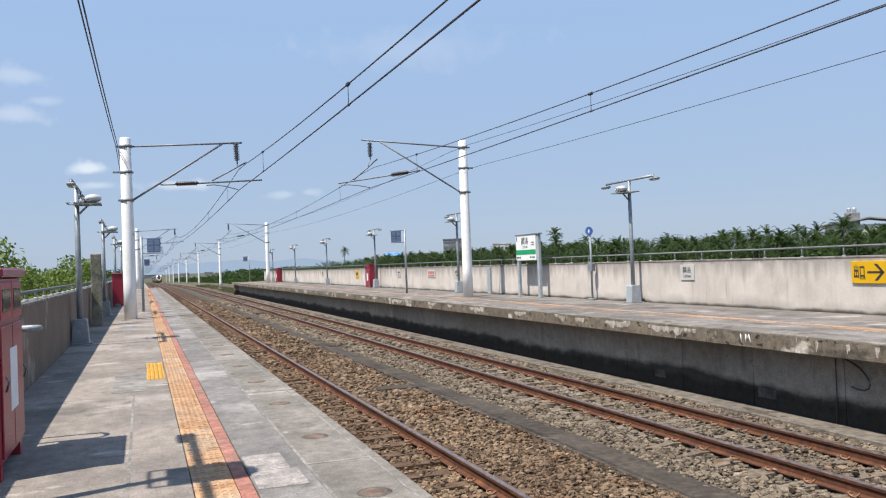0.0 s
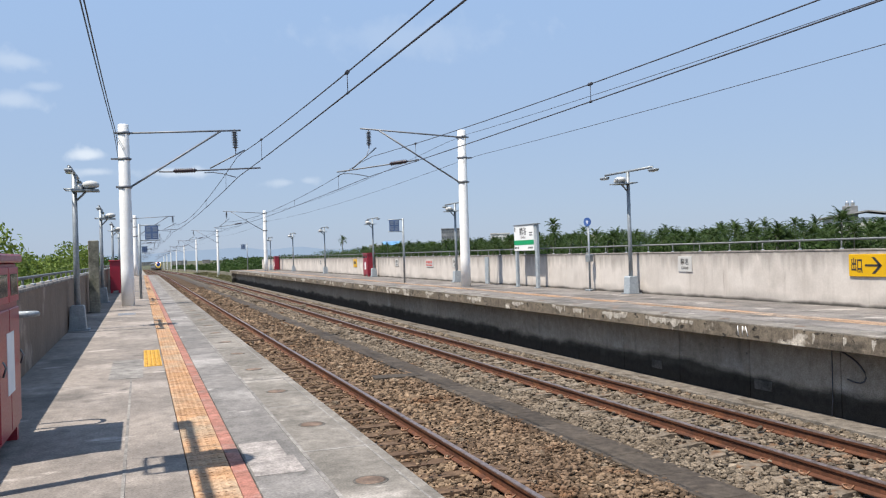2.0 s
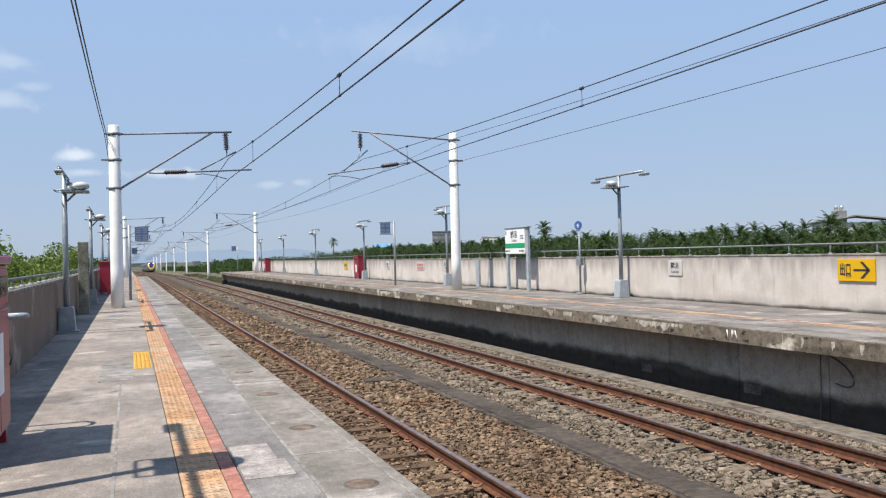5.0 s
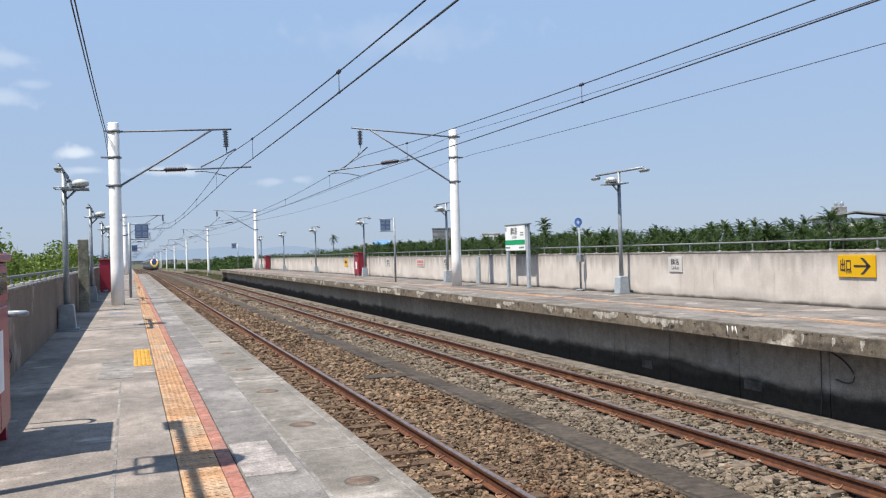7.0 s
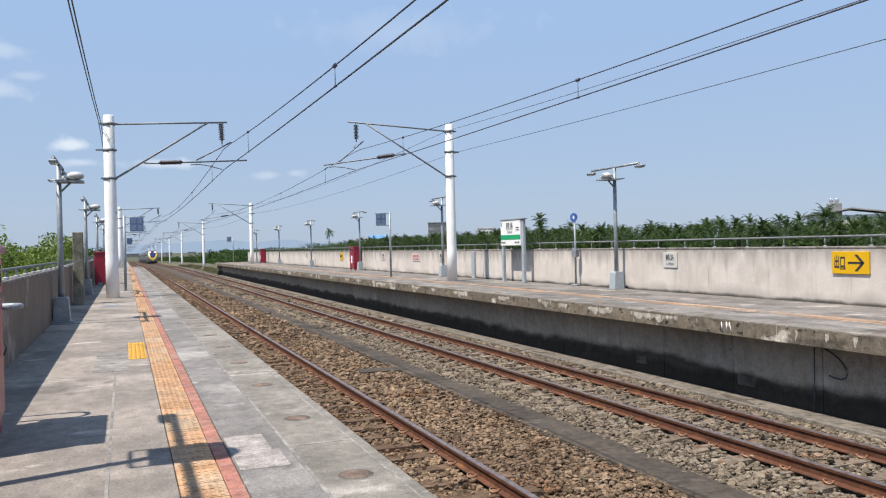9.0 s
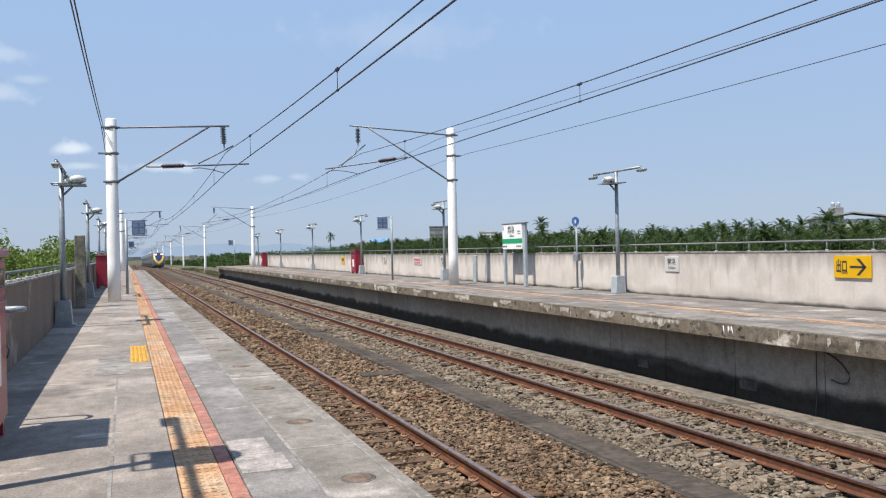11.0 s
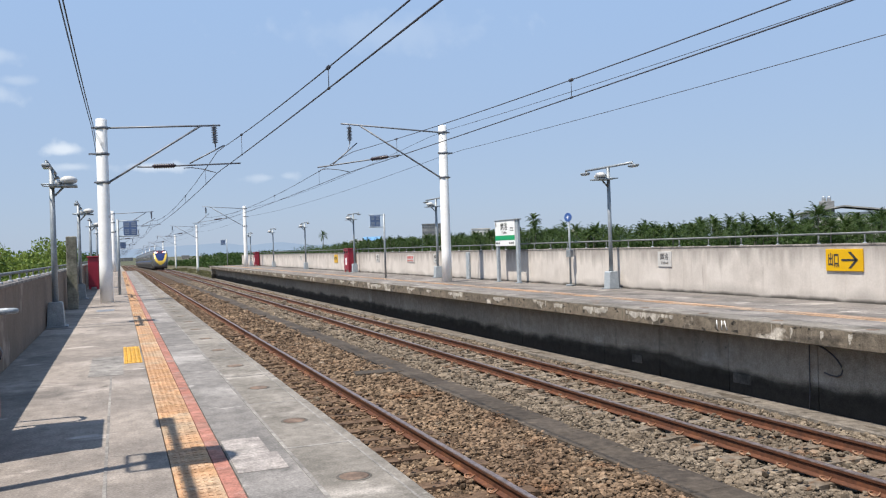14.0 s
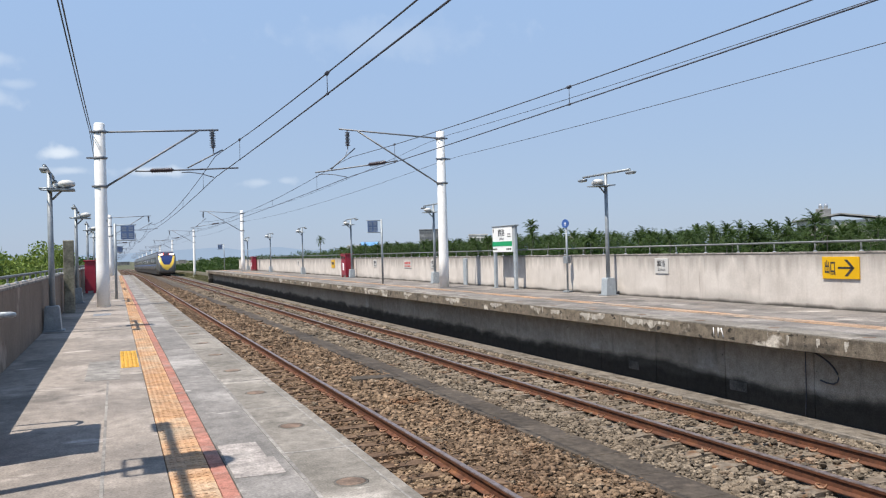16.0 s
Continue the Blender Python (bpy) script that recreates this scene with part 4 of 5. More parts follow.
def line_wire(x, low, high, y_shift, label, r=0.008):
    ob = part("feeder_wire", tube(bmesh.new(), [(x, y, hang(y - y_shift, low, high) + drop(y)) for y in [-40 + 2.1 * k for k in range(220)]], r, 5), M_wire)
    return tagged(ob, label, "wire")


line_wire(11.42, 4.40, 4.70, 0.0, "thin dark feeder wire strung along the masts")
line_wire(10.92, 4.97, 5.42, 0.0, "thin dark earth wire strung along the mast tops")
line_wire(-0.60, 4.38, 4.985, -2.45, "dark feeder wire strung along the near masts", 0.011)
line_wire(-0.55, 4.34, 4.985, -2.45, "dark return wire strung along the near masts", 0.011)


# ---------------------------------------------------------------- platform lamps
def lamp_post(at, side, top, label, group, plinth):
    """A square post on a steel plinth, a long cross bar with a small lamp at each end, and a floodlight on a bracketed tray. side: where the tray points."""
    t = thing("platform_lamp", label, "lamp post", at, group=group)
    p = bmesh.new()
    prof = [(-0.16, 0), (0.16, 0), (0.13, 0.44), (0.11, 0.48), (-0.11, 0.48), (-0.13, 0.44)]
    prism(p, prof, -0.14, 0.14)
    part("plinth", bevelled(p, 0.01), plinth, t, "grey steel plinth")
    b = bmesh.new()
    box(b, -0.21, 0.21, -0.19, 0.19, 0.0, 0.03)
    part("base_plate", b, M_galv, t)
    part("post", tube(bmesh.new(), [(0, 0, 0.4), (0, 0, 1.6), (0, 0, top)], [0.058, 0.052, 0.045], 12), M_galv, t)
    part("cross_bar", tube(bmesh.new(), [(0, -1.15, top + 0.02), (0, 1.15, top + 0.02)], 0.032, 8), M_galv, t)
    for sy in (-1, 1):
        h = bmesh.new()
        box(h, -0.07, 0.07, sy * 1.19 - 0.17, sy * 1.19 + 0.17, top - 0.085, top - 0.03)
        bevelled(h, 0.018)
        tube(h, [(0, sy * 1.15, top + 0.03), (0, sy * 1.15, top - 0.05)], 0.02, 6)
        lamp = part("end_lamp", h, M_galv, t, "small hooded lamp")
        part("lamp_glass", bbox(-0.055, 0.055, sy * 1.19 - 0.14, sy * 1.19 + 0.14, top - 0.105, top - 0.082, 0.008), M_frost, lamp)
    s = side
    tr = bmesh.new()
    box(tr, *sorted((s * -0.04, s * 0.44)), -0.23, 0.23, top - 0.335, top - 0.305)
    part("tray", tr, M_galv, t, "steel lamp tray")
    rail_ = bmesh.new()
    tube(rail_, [(s * -0.16, -0.22, top - 0.30), (s * -0.16, 0.22, top - 0.30)], 0.014, 6)
    for yy in (-0.22, 0.22):
        tube(rail_, [(s * -0.16, yy, top - 0.30), (s * 0.1, yy, top - 0.30)], 0.014, 6)
    tube(rail_, [(s * 0.045, 0, top - 0.50), (s * 0.20, 0, top - 0.34)], 0.022, 6)
    part("bracket", rail_, M_galv, t)
    f = bmesh.new()
    for dx, dy, rx, ry, rz in ((0.30, -0.10, 0.16, 0.17, 0.085), (0.24, 0.12, 0.12, 0.12, 0.065), (0.12, 0.02, 0.07, 0.10, 0.06)):
        bmesh.ops.create_icosphere(f, subdivisions=2, radius=1, matrix=Matrix.Translation((s * dx, dy, top - 0.30 + rz)) @ Matrix.Diagonal((rx, ry, rz, 1)))
    for face in f.faces:
        face.smooth = True
    part("floodlight", f, M_frost, t, "white rounded floodlight housing")
    return t


first = lamp_post((12.40, 19.36, 0), -1, 3.28, "grey steel platform lamp with a floodlight tray on a square plinth", "lamps on the far platform", M_galv_light)
for k in range(1, 6):
    copy_thing(first, pose(12.40, 19.36 + 13.13 * k, 0))
left = lamp_post((-1.18, 5.13, 0), 1, 2.98, "grey steel platform lamp beside the parapet", "lamps on the near platform", M_galv)
for y in (17.3, 28.6, 40.2, 52.0, 64.0):
    copy_thing(left, pose(-1.14, y, 0))


# ---------------------------------------------------------------- signs
def bars(bm, x0, x1, z, n, h, r, y=-0.004, gap=0.3):
    """Short bars in a row that stand for a line of writing."""
    w = (x1 - x0) / n
    for k in range(n):
        box(bm, x0 + w * k, x0 + w * (k + 1 - gap * r.uniform(0.6, 1.2)), y, 0.0, z, z + h)
    return bm


def to_track(ob, x, y, z):
    """Stands a sign that was made facing -y so that it faces the tracks; its right end points to -y."""
    ob.location = (x, y, z)
    ob.rotation_euler = (0, 0, radians(-90))
    return ob


ex = thing("exit_sign", "yellow exit sign with black characters and arrow on the wall", "sign")
part("plate", bbox(0, 0.86, 0, 0.03, 0, 0.42, 0.006), M_sign_yellow, ex)
b = lettering("出口", 0.26, bold=0.007)
bmesh.ops.scale(b, verts=list(b.verts), vec=(0.52, 1, 1.0))
bmesh.ops.translate(b, verts=list(b.verts), vec=(0.055, -0.002, 0.125))
part("inscription", b, M_ink, ex)
b = lettering("Exit", 0.085)
bmesh.ops.translate(b, verts=list(b.verts), vec=(0.20, -0.002, 0.075))
part("letters", b, M_ink, ex)
b = bmesh.new()
box(b, 0.38, 0.72, -0.004, 0.0, 0.19, 0.23)
for sz in (-1, 1):
    q = [Vector((0.76, -0.004, 0.21)), Vector((0.60, -0.004, 0.21 + sz * 0.155)), Vector((0.53, -0.004, 0.21 + sz * 0.155)), Vector((0.69, -0.004, 0.21))]
    vs = [b.verts.new(v) for v in q] + [b.verts.new(v + Vector((0, 0.004, 0))) for v in q]
    for f in ((0, 1, 2, 3), (4, 7, 6, 5), (0, 4, 5, 1), (1, 5, 6, 2), (2, 6, 7, 3), (3, 7, 4, 0)):
        b.faces.new([vs[i] for i in f])
part("arrow", b, M_ink, ex)
to_track(ex, WALL_F - 0.035, 12.27, 0.585)

st = thing("station_plate", "small white station name plate on the wall", "sign", group="name plates on the wall")
part("plate", bbox(0, 0.55, 0, 0.02, 0, 0.38, 0.004), M_plate, st)
b = lettering("麟洛", 0.17)
bmesh.ops.translate(b, verts=list(b.verts), vec=(0.10, -0.002, 0.19))
part("inscription", b, M_ink, st)
b = lettering("Linluo", 0.12)
bmesh.ops.translate(b, verts=list(b.verts), vec=(0.13, -0.002, 0.065))
part("letters", b, M_ink, st)
to_track(st, WALL_F - 0.024, 17.64, 0.61)
for y in (33.7, 42.3, 62.0):
    c = copy_thing(st, Matrix.Translation((WALL_F - 0.024, y, 0.61)) @ pose(0, 0, 0, 0, 0, -90))

rr = random.Random(4)
no = thing("notice_board", "white notice plate with faded red print on the wall", "sign")
part("plate", bbox(0, 1.05, 0, 0.02, 0, 0.34, 0.004), M_plate, no)
b = bars(bmesh.new(), 0.08, 0.95, 0.17, 4, 0.12, rr)
bars(b, 0.08, 0.95, 0.05, 8, 0.07, rr)
part("print", b, M_ink_red, no)
to_track(no, WALL_F - 0.024, 37.3, 0.60)
ye = thing("yellow_sign", "small yellow warning sign on the wall", "sign")
part("plate", bbox(0, 0.85, 0, 0.02, 0, 0.5, 0.004), M_sign_yellow, ye)
part("print", bars(bmesh.new(), 0.1, 0.7, 0.2, 2, 0.16, rr), M_ink, ye)
to_track(ye, WALL_F - 0.024, 51.5, 0.5)

# station name board on two posts
nb = thing("station_name_board", "white station name board with a green stripe on two posts", "sign")
for px, w in ((0.08, 0.065), (1.64, 0.075)):
    part("post", bbox(px - w, px + w, -0.03, 0.07, 0, 2.10, 0.012), M_galv_light, nb, "pale blue-grey steel post")
    part("post_foot", bbox(px - w - 0.05, px + w + 0.05, -0.07, 0.11, 0, 0.02), M_galv, nb)
part("board", bbox(0.02, 1.54, -0.05, 0.06, 1.24, 2.10, 0.01), M_white, nb)
part("top_frame", bbox(-0.01, 1.80, -0.07, 0.09, 2.10, 2.14, 0.008), M_galv, nb)
part("stripe", bbox(0.022, 1.538, -0.056, -0.049, 1.44, 1.60), M_green, nb)
b = lettering("麟洛", 0.27, bold=0.001)
bmesh.ops.translate(b, verts=list(b.verts), vec=(0.46, -0.053, 1.80))
part("inscription", b, M_ink, nb)
b = lettering("Linluo", 0.15)
bmesh.ops.translate(b, verts=list(b.verts), vec=(0.56, -0.053, 1.655))
part("letters", b, M_ink, nb)
b = bars(bmesh.new(), 0.07, 0.42, 1.31, 3, 0.06, rr, y=-0.054)
bars(b, 1.12, 1.48, 1.31, 3, 0.06, rr, y=-0.054)
bars(b, 1.22, 1.46, 1.82, 3, 0.04, rr, y=-0.054)
bars(b, 1.22, 1.46, 1.74, 3, 0.04, rr, y=-0.054)
bars(b, 0.07, 0.15, 1.90, 1, 0.14, rr, y=-0.054)
part("print", b, M_ink, nb)
to_track(nb, 12.30, 26.42, 0)

# round blue sign on a pole
bs = thing("round_sign", "round blue sign with a white symbol on a grey post", "sign", (12.5, 21.72, 0))
part("post", tube(bmesh.new(), [(0, 0, 0), (0, 0, 2.12)], 0.032, 10), M_galv, bs)
part("sleeve", bbox(-0.09, 0.09, -0.08, 0.08, 0.86, 1.08, 0.01), M_galv, bs)
part("foot", bbox(-0.11, 0.11, -0.11, 0.11, 0, 0.05, 0.01), M_galv, bs)
part("disc", tube(bmesh.new(), [(-0.05, 0, 2.04), (-0.035, 0, 2.04)], 0.13, 24), M_blue, bs)
b = bmesh.new()
box(b, -0.054, -0.05, -0.05, 0.05, 2.035, 2.05)
box(b, -0.054, -0.05, -0.012, 0.012, 1.98, 2.09)
part("symbol", b, M_ink_white, bs)
bs.rotation_euler = (0, 0, radians(25))


def hanging_sign(at, side, label):
    """A four-field panel held between two arms of a post, square to the track. side: where it hangs from the post."""
    t = thing("coach_stop_sign", label, "sign", at, group="four-field signs on posts")
    part("post", tube(bmesh.new(), [(0, 0, 0), (0, 0, 2.79)], 0.045, 10), M_galv, t)
    s = side
    for z in (2.74, 2.22):
        part("arm", tube(bmesh.new(), [(0, 0, z), (s * 0.68, 0, z)], 0.018, 6), M_galv, t)
    x0, x1 = sorted((s * 0.18, s * 0.62))
    part("panel", bbox(x0, x1, -0.03, 0.03, 2.25, 2.72, 0.006), M_blue_grey, t, "blue panel")
    for i in range(2):
        for j in range(2):
            cx, cz = x0 + 0.11 + 0.22 * i, 2.37 + 0.235 * j
            f = bmesh.new()
            for dz in (-0.06, 0.0, 0.06):
                box(f, cx - 0.075, cx + 0.075, -0.034, -0.03, cz + dz - 0.018, cz + dz + 0.018)
            part("print", f, M_print_dim, t, "pale printed field")
    return t


r_sign = hanging_sign((10.74, 34.5, 0), -1, "blue four-field sign hung from a grey post on the platform")
copy_thing(r_sign, pose(10.74, 90.5, 0))
l_sign = hanging_sign((0.0, 30.4, -0.23), 1, "blue four-field sign hung from a grey post beside the tactile strip")
copy_thing(l_sign, pose(0.0, 77.0, -0.2))


# ---------------------------------------------------------------- red cabinets and posts
def cabinet(at, turn, label):
    """A red steel cabinet with a lid, a glazed upper strip, doors, a notice and short feet; its front looks to +x."""
    t = thing("red_cabinet", label, "cabinet", at, group="red cabinets on the platforms", turn=turn)
    part("body", bbox(-0.20, 0.20, -0.5, 0.5, 0.10, 1.30, 0.012), M_red, t)
    part("lid", bbox(-0.24, 0.24, -0.53, 0.53, 1.30, 1.36, 0.012), M_red, t)
    for sx in (-0.15, 0.15):
        for sy in (-0.44, 0.44):
            part("foot", bbox(sx - 0.04, sx + 0.04, sy - 0.04, sy + 0.04, 0, 0.10), M_red_dark, t)
    for sy in (-0.245, 0.245):
        d = part("door", bbox(0.20, 0.215, sy - 0.235, sy + 0.235, 0.14, 0.98, 0.006), M_red, t)
        part("handle", tube(bmesh.new(), [(0.225, sy * 1.72, 0.66), (0.245, sy * 1.72, 0.62), (0.225, sy * 1.72, 0.56)], 0.008, 6), M_galv, d)
        part("window_frame", bbox(0.20, 0.216, sy - 0.235, sy + 0.235, 1.02, 1.27, 0.006), M_red_dark, t)
        part("window", bbox(0.215, 0.219, sy - 0.17, sy + 0.17, 1.07, 1.22), M_glass, t, "dark glazed slot")
    part("notice", bbox(0.215, 0.219, -0.16, 0.16, 0.40, 0.82), M_paper, t, "white notice sheet")
    return t


cab = cabinet((-1.07, 6.43, 0), 0, "glossy red steel cabinet with a white notice, beside the parapet")
c = copy_thing(cab, pose(-0.98, 37.5, 0))
tagged(c, "red steel cabinet standing beside the parapet")
c = copy_thing(cab, pose(12.42, 46.75, 0, 0, 0, 180))
tagged(c, "red steel cabinet with a white notice, against the far wall")
c = copy_thing(cab, pose(12.42, 81.5, 0, 0, 0, 180))
tagged(c, "red steel cabinet far along the platform wall")

gr = thing("grab_rail", "bent grey steel pipe loop fixed to the parapet beside the cabinet", "handrail", (WALL_N, 7.16, 0.90))
bend = [(0.44 + 0.11 * math.sin(a), -0.11 * math.cos(a), 0) for a in np.linspace(0, math.pi, 9)]
part("pipe", tube(bmesh.new(), [(0.01, -0.11, 0)] + bend + [(0.01, 0.11, 0)], 0.02, 8), M_galv, gr)
for sy in (-0.11, 0.11):
    part("flange", tube(bmesh.new(), [(-0.002, sy, 0), (0.012, sy, 0)], 0.045, 10), M_galv, gr)

cp = part("concrete_post", bbox(-0.125, 0.125, -0.125, 0.125, 0, 1.85, 0.015), M_parapet, None, "", (-1.12, 23.3, 0))
tagged(cp, "square weathered concrete post beside the parapet", "post")


# ---------------------------------------------------------------- plants
def quads_mesh(name, quads, material):
    v = np.asarray(quads, float).reshape(-1, 3)
    n = len(v) // 4
    me = bpy.data.meshes.new(name)
    me.from_pydata(v.tolist(), [], np.arange(4 * n).reshape(-1, 4).tolist())
    me.materials.append(material)
    return me


def crown_quads(seed, reach, fronds, steps=7, both=2):
    """The arched fronds of a palm, each with slim drooping leaflets, about the origin."""
    r = random.Random(seed)
    quads = []
    for k in range(fronds):
        a = 2.4 * k + r.uniform(-0.35, 0.35)
        lift = math.radians(84 - 116 * ((k + 0.5) / fronds) ** 1.1 + r.uniform(-10, 10))
        ln = reach * r.uniform(0.8, 1.15)
        out = Vector((math.cos(a), math.sin(a), 0))
        side = Vector((-math.sin(a), math.cos(a), 0))
        p, spine = Vector((0, 0, 0)), []
        for i in range(steps + 1):
            spine.append(p.copy())
            bend = lift - 1.15 * (i / steps) ** 1.6
            p += (out * math.cos(bend) + Vector((0, 0, math.sin(bend)))) * (ln / steps)
        for i in range(steps):
            p, q = spine[i], spine[i + 1]
            d = (q - p).normalized()
            w = side * 0.022
            quads.append((p - w, p + w, q + w, q - w))
            if i == 0:
                continue
            for s in (-1, 1):
                for m in range(both):
                    b = p.lerp(q, m / both)
                    u = (i + m / both) / steps
                    ll = ln * (0.12 + 0.22 * math.sin(math.pi * (0.15 + u * 0.8))) * r.uniform(0.8, 1.2)
                    tip = b + (side * s * 0.6 + d * 0.75 + Vector((0, 0, -0.1 - 0.35 * r.random()))) * ll
                    wd = d * 0.10
                    quads.append((b, b + wd, tip + wd * 0.2, tip))
    return np.array(quads)


def palm_meshes(seed, height, reach, fronds):
    """A slender trunk with leaf scars, a green crown shaft and a crown of arched fronds."""
    t = bmesh.new()
    pts = [(0.12 * math.sin(z * 0.5 + seed), 0.1 * math.cos(z * 0.4), z) for z in np.linspace(0, height, 12)]
    tube(t, pts, [0.13 - 0.004 * k + (0.012 if k % 2 else 0) for k in range(12)], 7)
    trunk = data_of("trunk", t, M_bark)
    return trunk, quads_mesh("crown", crown_quads(seed, reach, fronds, 7, 3) + np.array(pts[-1]), M_leaf_palm)


def palm(kind, at, turn, size, label):
    t = thing("palm_tree", label, "palm tree", at, group="palms of the plantation", turn=turn)
    t.scale = (size, size, size)
    piece("trunk", kind[0], t)
    piece("crown", kind[1], t)
    return t


KINDS = [palm_meshes(s, h, c, n) for s, h, c, n in ((1, 8.1, 1.75, 24), (2, 7.9, 1.95, 28), (3, 8.3, 1.6, 22), (4, 7.8, 2.05, 27), (5, 8.2, 1.75, 20))]
rp = random.Random(11)
for k in range(250):
    y = 46 + 310 * rp.random() ** 1.25
    palm(rp.choice(KINDS), (rp.uniform(88, 112), y, -5.2), rp.uniform(0, 360), rp.gauss(0.945, 0.055) + 0.11 * min(1.0, max(0.0, (y - 125) / 60)), "slender green palm in a dense plantation")
for x, y, s in ((100, 192, 1.52), (98, 187, 1.30), (103, 181, 1.24), (97, 203, 1.25), (102, 437, 1.75), (100, 126, 1.11), (101, 123.5, 1.10), (99, 121, 1.10), (100, 118, 1.09), (100, 114.6, 1.10), (100, 107.6, 1.10), (90, 88.4, 1.14), (100, 87, 1.02), (104, 222, 1.15), (99, 160, 1.12), (98, 140, 1.1), (103, 96, 1.0)):
    palm(KINDS[int(x + y) % 5], (x, y, -5.2), x * 40, s, "tall palm standing above the plantation")

crowns = [crown_quads(40 + k, 1.9, 11, 6, 1) for k in range(6)]
wild = []
for k in range(2000):
    y = 40 + 400 * rp.random() ** 1.3
    q = crowns[rp.randrange(6)] * rp.uniform(0.75, 1.25)
    a = rp.uniform(0, 6.283)
    ca, sa = math.cos(a), math.sin(a)
    q = q @ np.array(((ca, sa, 0), (-sa, ca, 0), (0, 0, 1)))
    wild.append(q + np.array((rp.uniform(85.5, 114), y, rp.uniform(-1.0, 2.9) + 0.8 * min(1.0, max(0.0, (y - 125) / 60)) - 0.004 * max(0, y - 260))))
low_palms = new("low_palms", quads_mesh("low_palms", np.concatenate(wild), M_leaf_palm))
tagged(low_palms, "dense mass of low green palm fronds in the plantation", "palm grove", kind="stuff")


def leaf_cloud(name, clumps, leaf, material, label, category, kind="stuff", seed=5):
    """Leaves scattered through rounded clumps; clumps: (x, y, z, radius x, radius y, radius z, number)."""
    r = np.random.default_rng(seed)
    out = []
    for x, y, z, rx, ry, rz, n in clumps:
        d = r.normal(size=(n, 3))
        d /= np.linalg.norm(d, axis=1)[:, None]
        c = np.array((x, y, z)) + d * (r.uniform(0.55, 1.08, (n, 1))) * np.array((rx, ry, rz))
        a, b = r.normal(size=(n, 3)), r.normal(size=(n, 3))
        a /= np.linalg.norm(a, axis=1)[:, None]
        b -= (a * b).sum(1)[:, None] * a
        b /= np.linalg.norm(b, axis=1)[:, None]
        s = leaf * r.uniform(0.6, 1.4, (n, 1))
        out.append(np.stack([c - a * s, c - b * s * 0.45, c + a * s, c + b * s * 0.45], 1))
    ob = new(name, quads_mesh(name, np.concatenate(out), material))
    return tagged(ob, label, category, kind=kind)


cl = []
for k in range(520):
    x = rp.uniform(88, 112)
    y = rp.uniform(40, 470)
    top = rp.uniform(0.6, 2.6) - 0.003 * max(0, y - 200)
    cl.append((x, y, top - 2.0, rp.uniform(1.8, 3.4), rp.uniform(1.8, 3.8), rp.uniform(1.6, 2.2), 150))
leaf_cloud("undergrowth", cl, 0.34, M_leaf_dark, "dense dark green undergrowth between the palms", "shrubs", seed=6)
cl = []
for k in range(260):
    x, y = rp.uniform(60, 190), rp.uniform(430, 800)
    cl.append((x, y, rp.uniform(-3.2, -0.6), 4, 5, rp.uniform(2.2, 3.6), 120))
leaf_cloud("far_trees", cl, 0.7, M_leaf_dark, "far dark green belt of trees", "trees", seed=7)
cl = []
for k in range(150):
    cl.append((13.2 + rp.uniform(-0.3, 0.6), END_F + 3 + k * 1.9, drop(END_F + 3 + k * 1.9) + rp.uniform(-0.7, -0.35), 0.5, 1.3, rp.uniform(0.9, 1.2), 220))
leaf_cloud("hedge", cl, 0.16, M_leaf_dark, "dark green hedge growing along the line beyond the platform", "hedge", seed=8)

cl = [(rp.uniform(9.7, 12.1), END_F + 0.5 + 75 * rp.random() ** 1.5, -1.35, rp.uniform(0.2, 0.5), rp.uniform(0.2, 0.6), rp.uniform(0.10, 0.28), 50) for k in range(170)]
leaf_cloud("weeds", cl, 0.11, M_weed, "dry yellow-green weeds beside the line", "weeds", seed=12)


def shrub(at, size, seed, label):
    """A multi-stemmed shrub: forked limbs and a leafy crown of uneven clumps."""
    r = random.Random(seed)
    t = thing("shrub", label, "shrub", at, group="shrubs behind the parapet")
    limbs = bmesh.new()
    clumps = []
    for k in range(6):
        a = k * 1.05 + r.uniform(-0.3, 0.3)
        tip = Vector((math.cos(a) * size * 0.45, math.sin(a) * size * 0.5, size * r.uniform(1.9, 2.5)))
        tube(limbs, [(0, 0, 0), tuple(tip * 0.45 + Vector((0.1, 0, 0.2))), tuple(tip)], [0.09 * size, 0.05 * size, 0.015 * size], 6)
        for j in range(3):
            q = tip + Vector((r.uniform(-0.5, 0.5), r.uniform(-0.6, 0.6), r.uniform(-0.7, 0.35))) * size
            clumps.append((q.x, q.y, q.z, 0.36 * size, 0.42 * size, 0.34 * size, 700))
    part("limbs", limbs, M_bark, t)
    ob = leaf_cloud("crown", clumps, 0.036 * size, M_leaf_light, "", "", kind="", seed=seed)
    ob.parent = t
    return t


for k, (x, y, s) in enumerate(((-5.6, 24.5, 2.7), (-5.6, 30.5, 2.45), (-4.9, 35.5, 2.4), (-5.6, 19.0, 2.55), (-4.4, 41.0, 2.35), (-4.8, 48.0, 2.45), (-4.4, 56.0, 2.4), (-5.4, 14.0, 2.5))):
    shrub((x, y, -5.2), s, 20 + k, "bushy light green shrub behind the parapet")
cl = [(-rp.uniform(6, 60), rp.uniform(140, 420), rp.uniform(-2.5, 0.2), 4, 5, 3, 120) for k in range(150)]
leaf_cloud("far_trees", cl, 0.6, M_leaf_dark, "far green trees beyond the parapet", "trees", seed=9)


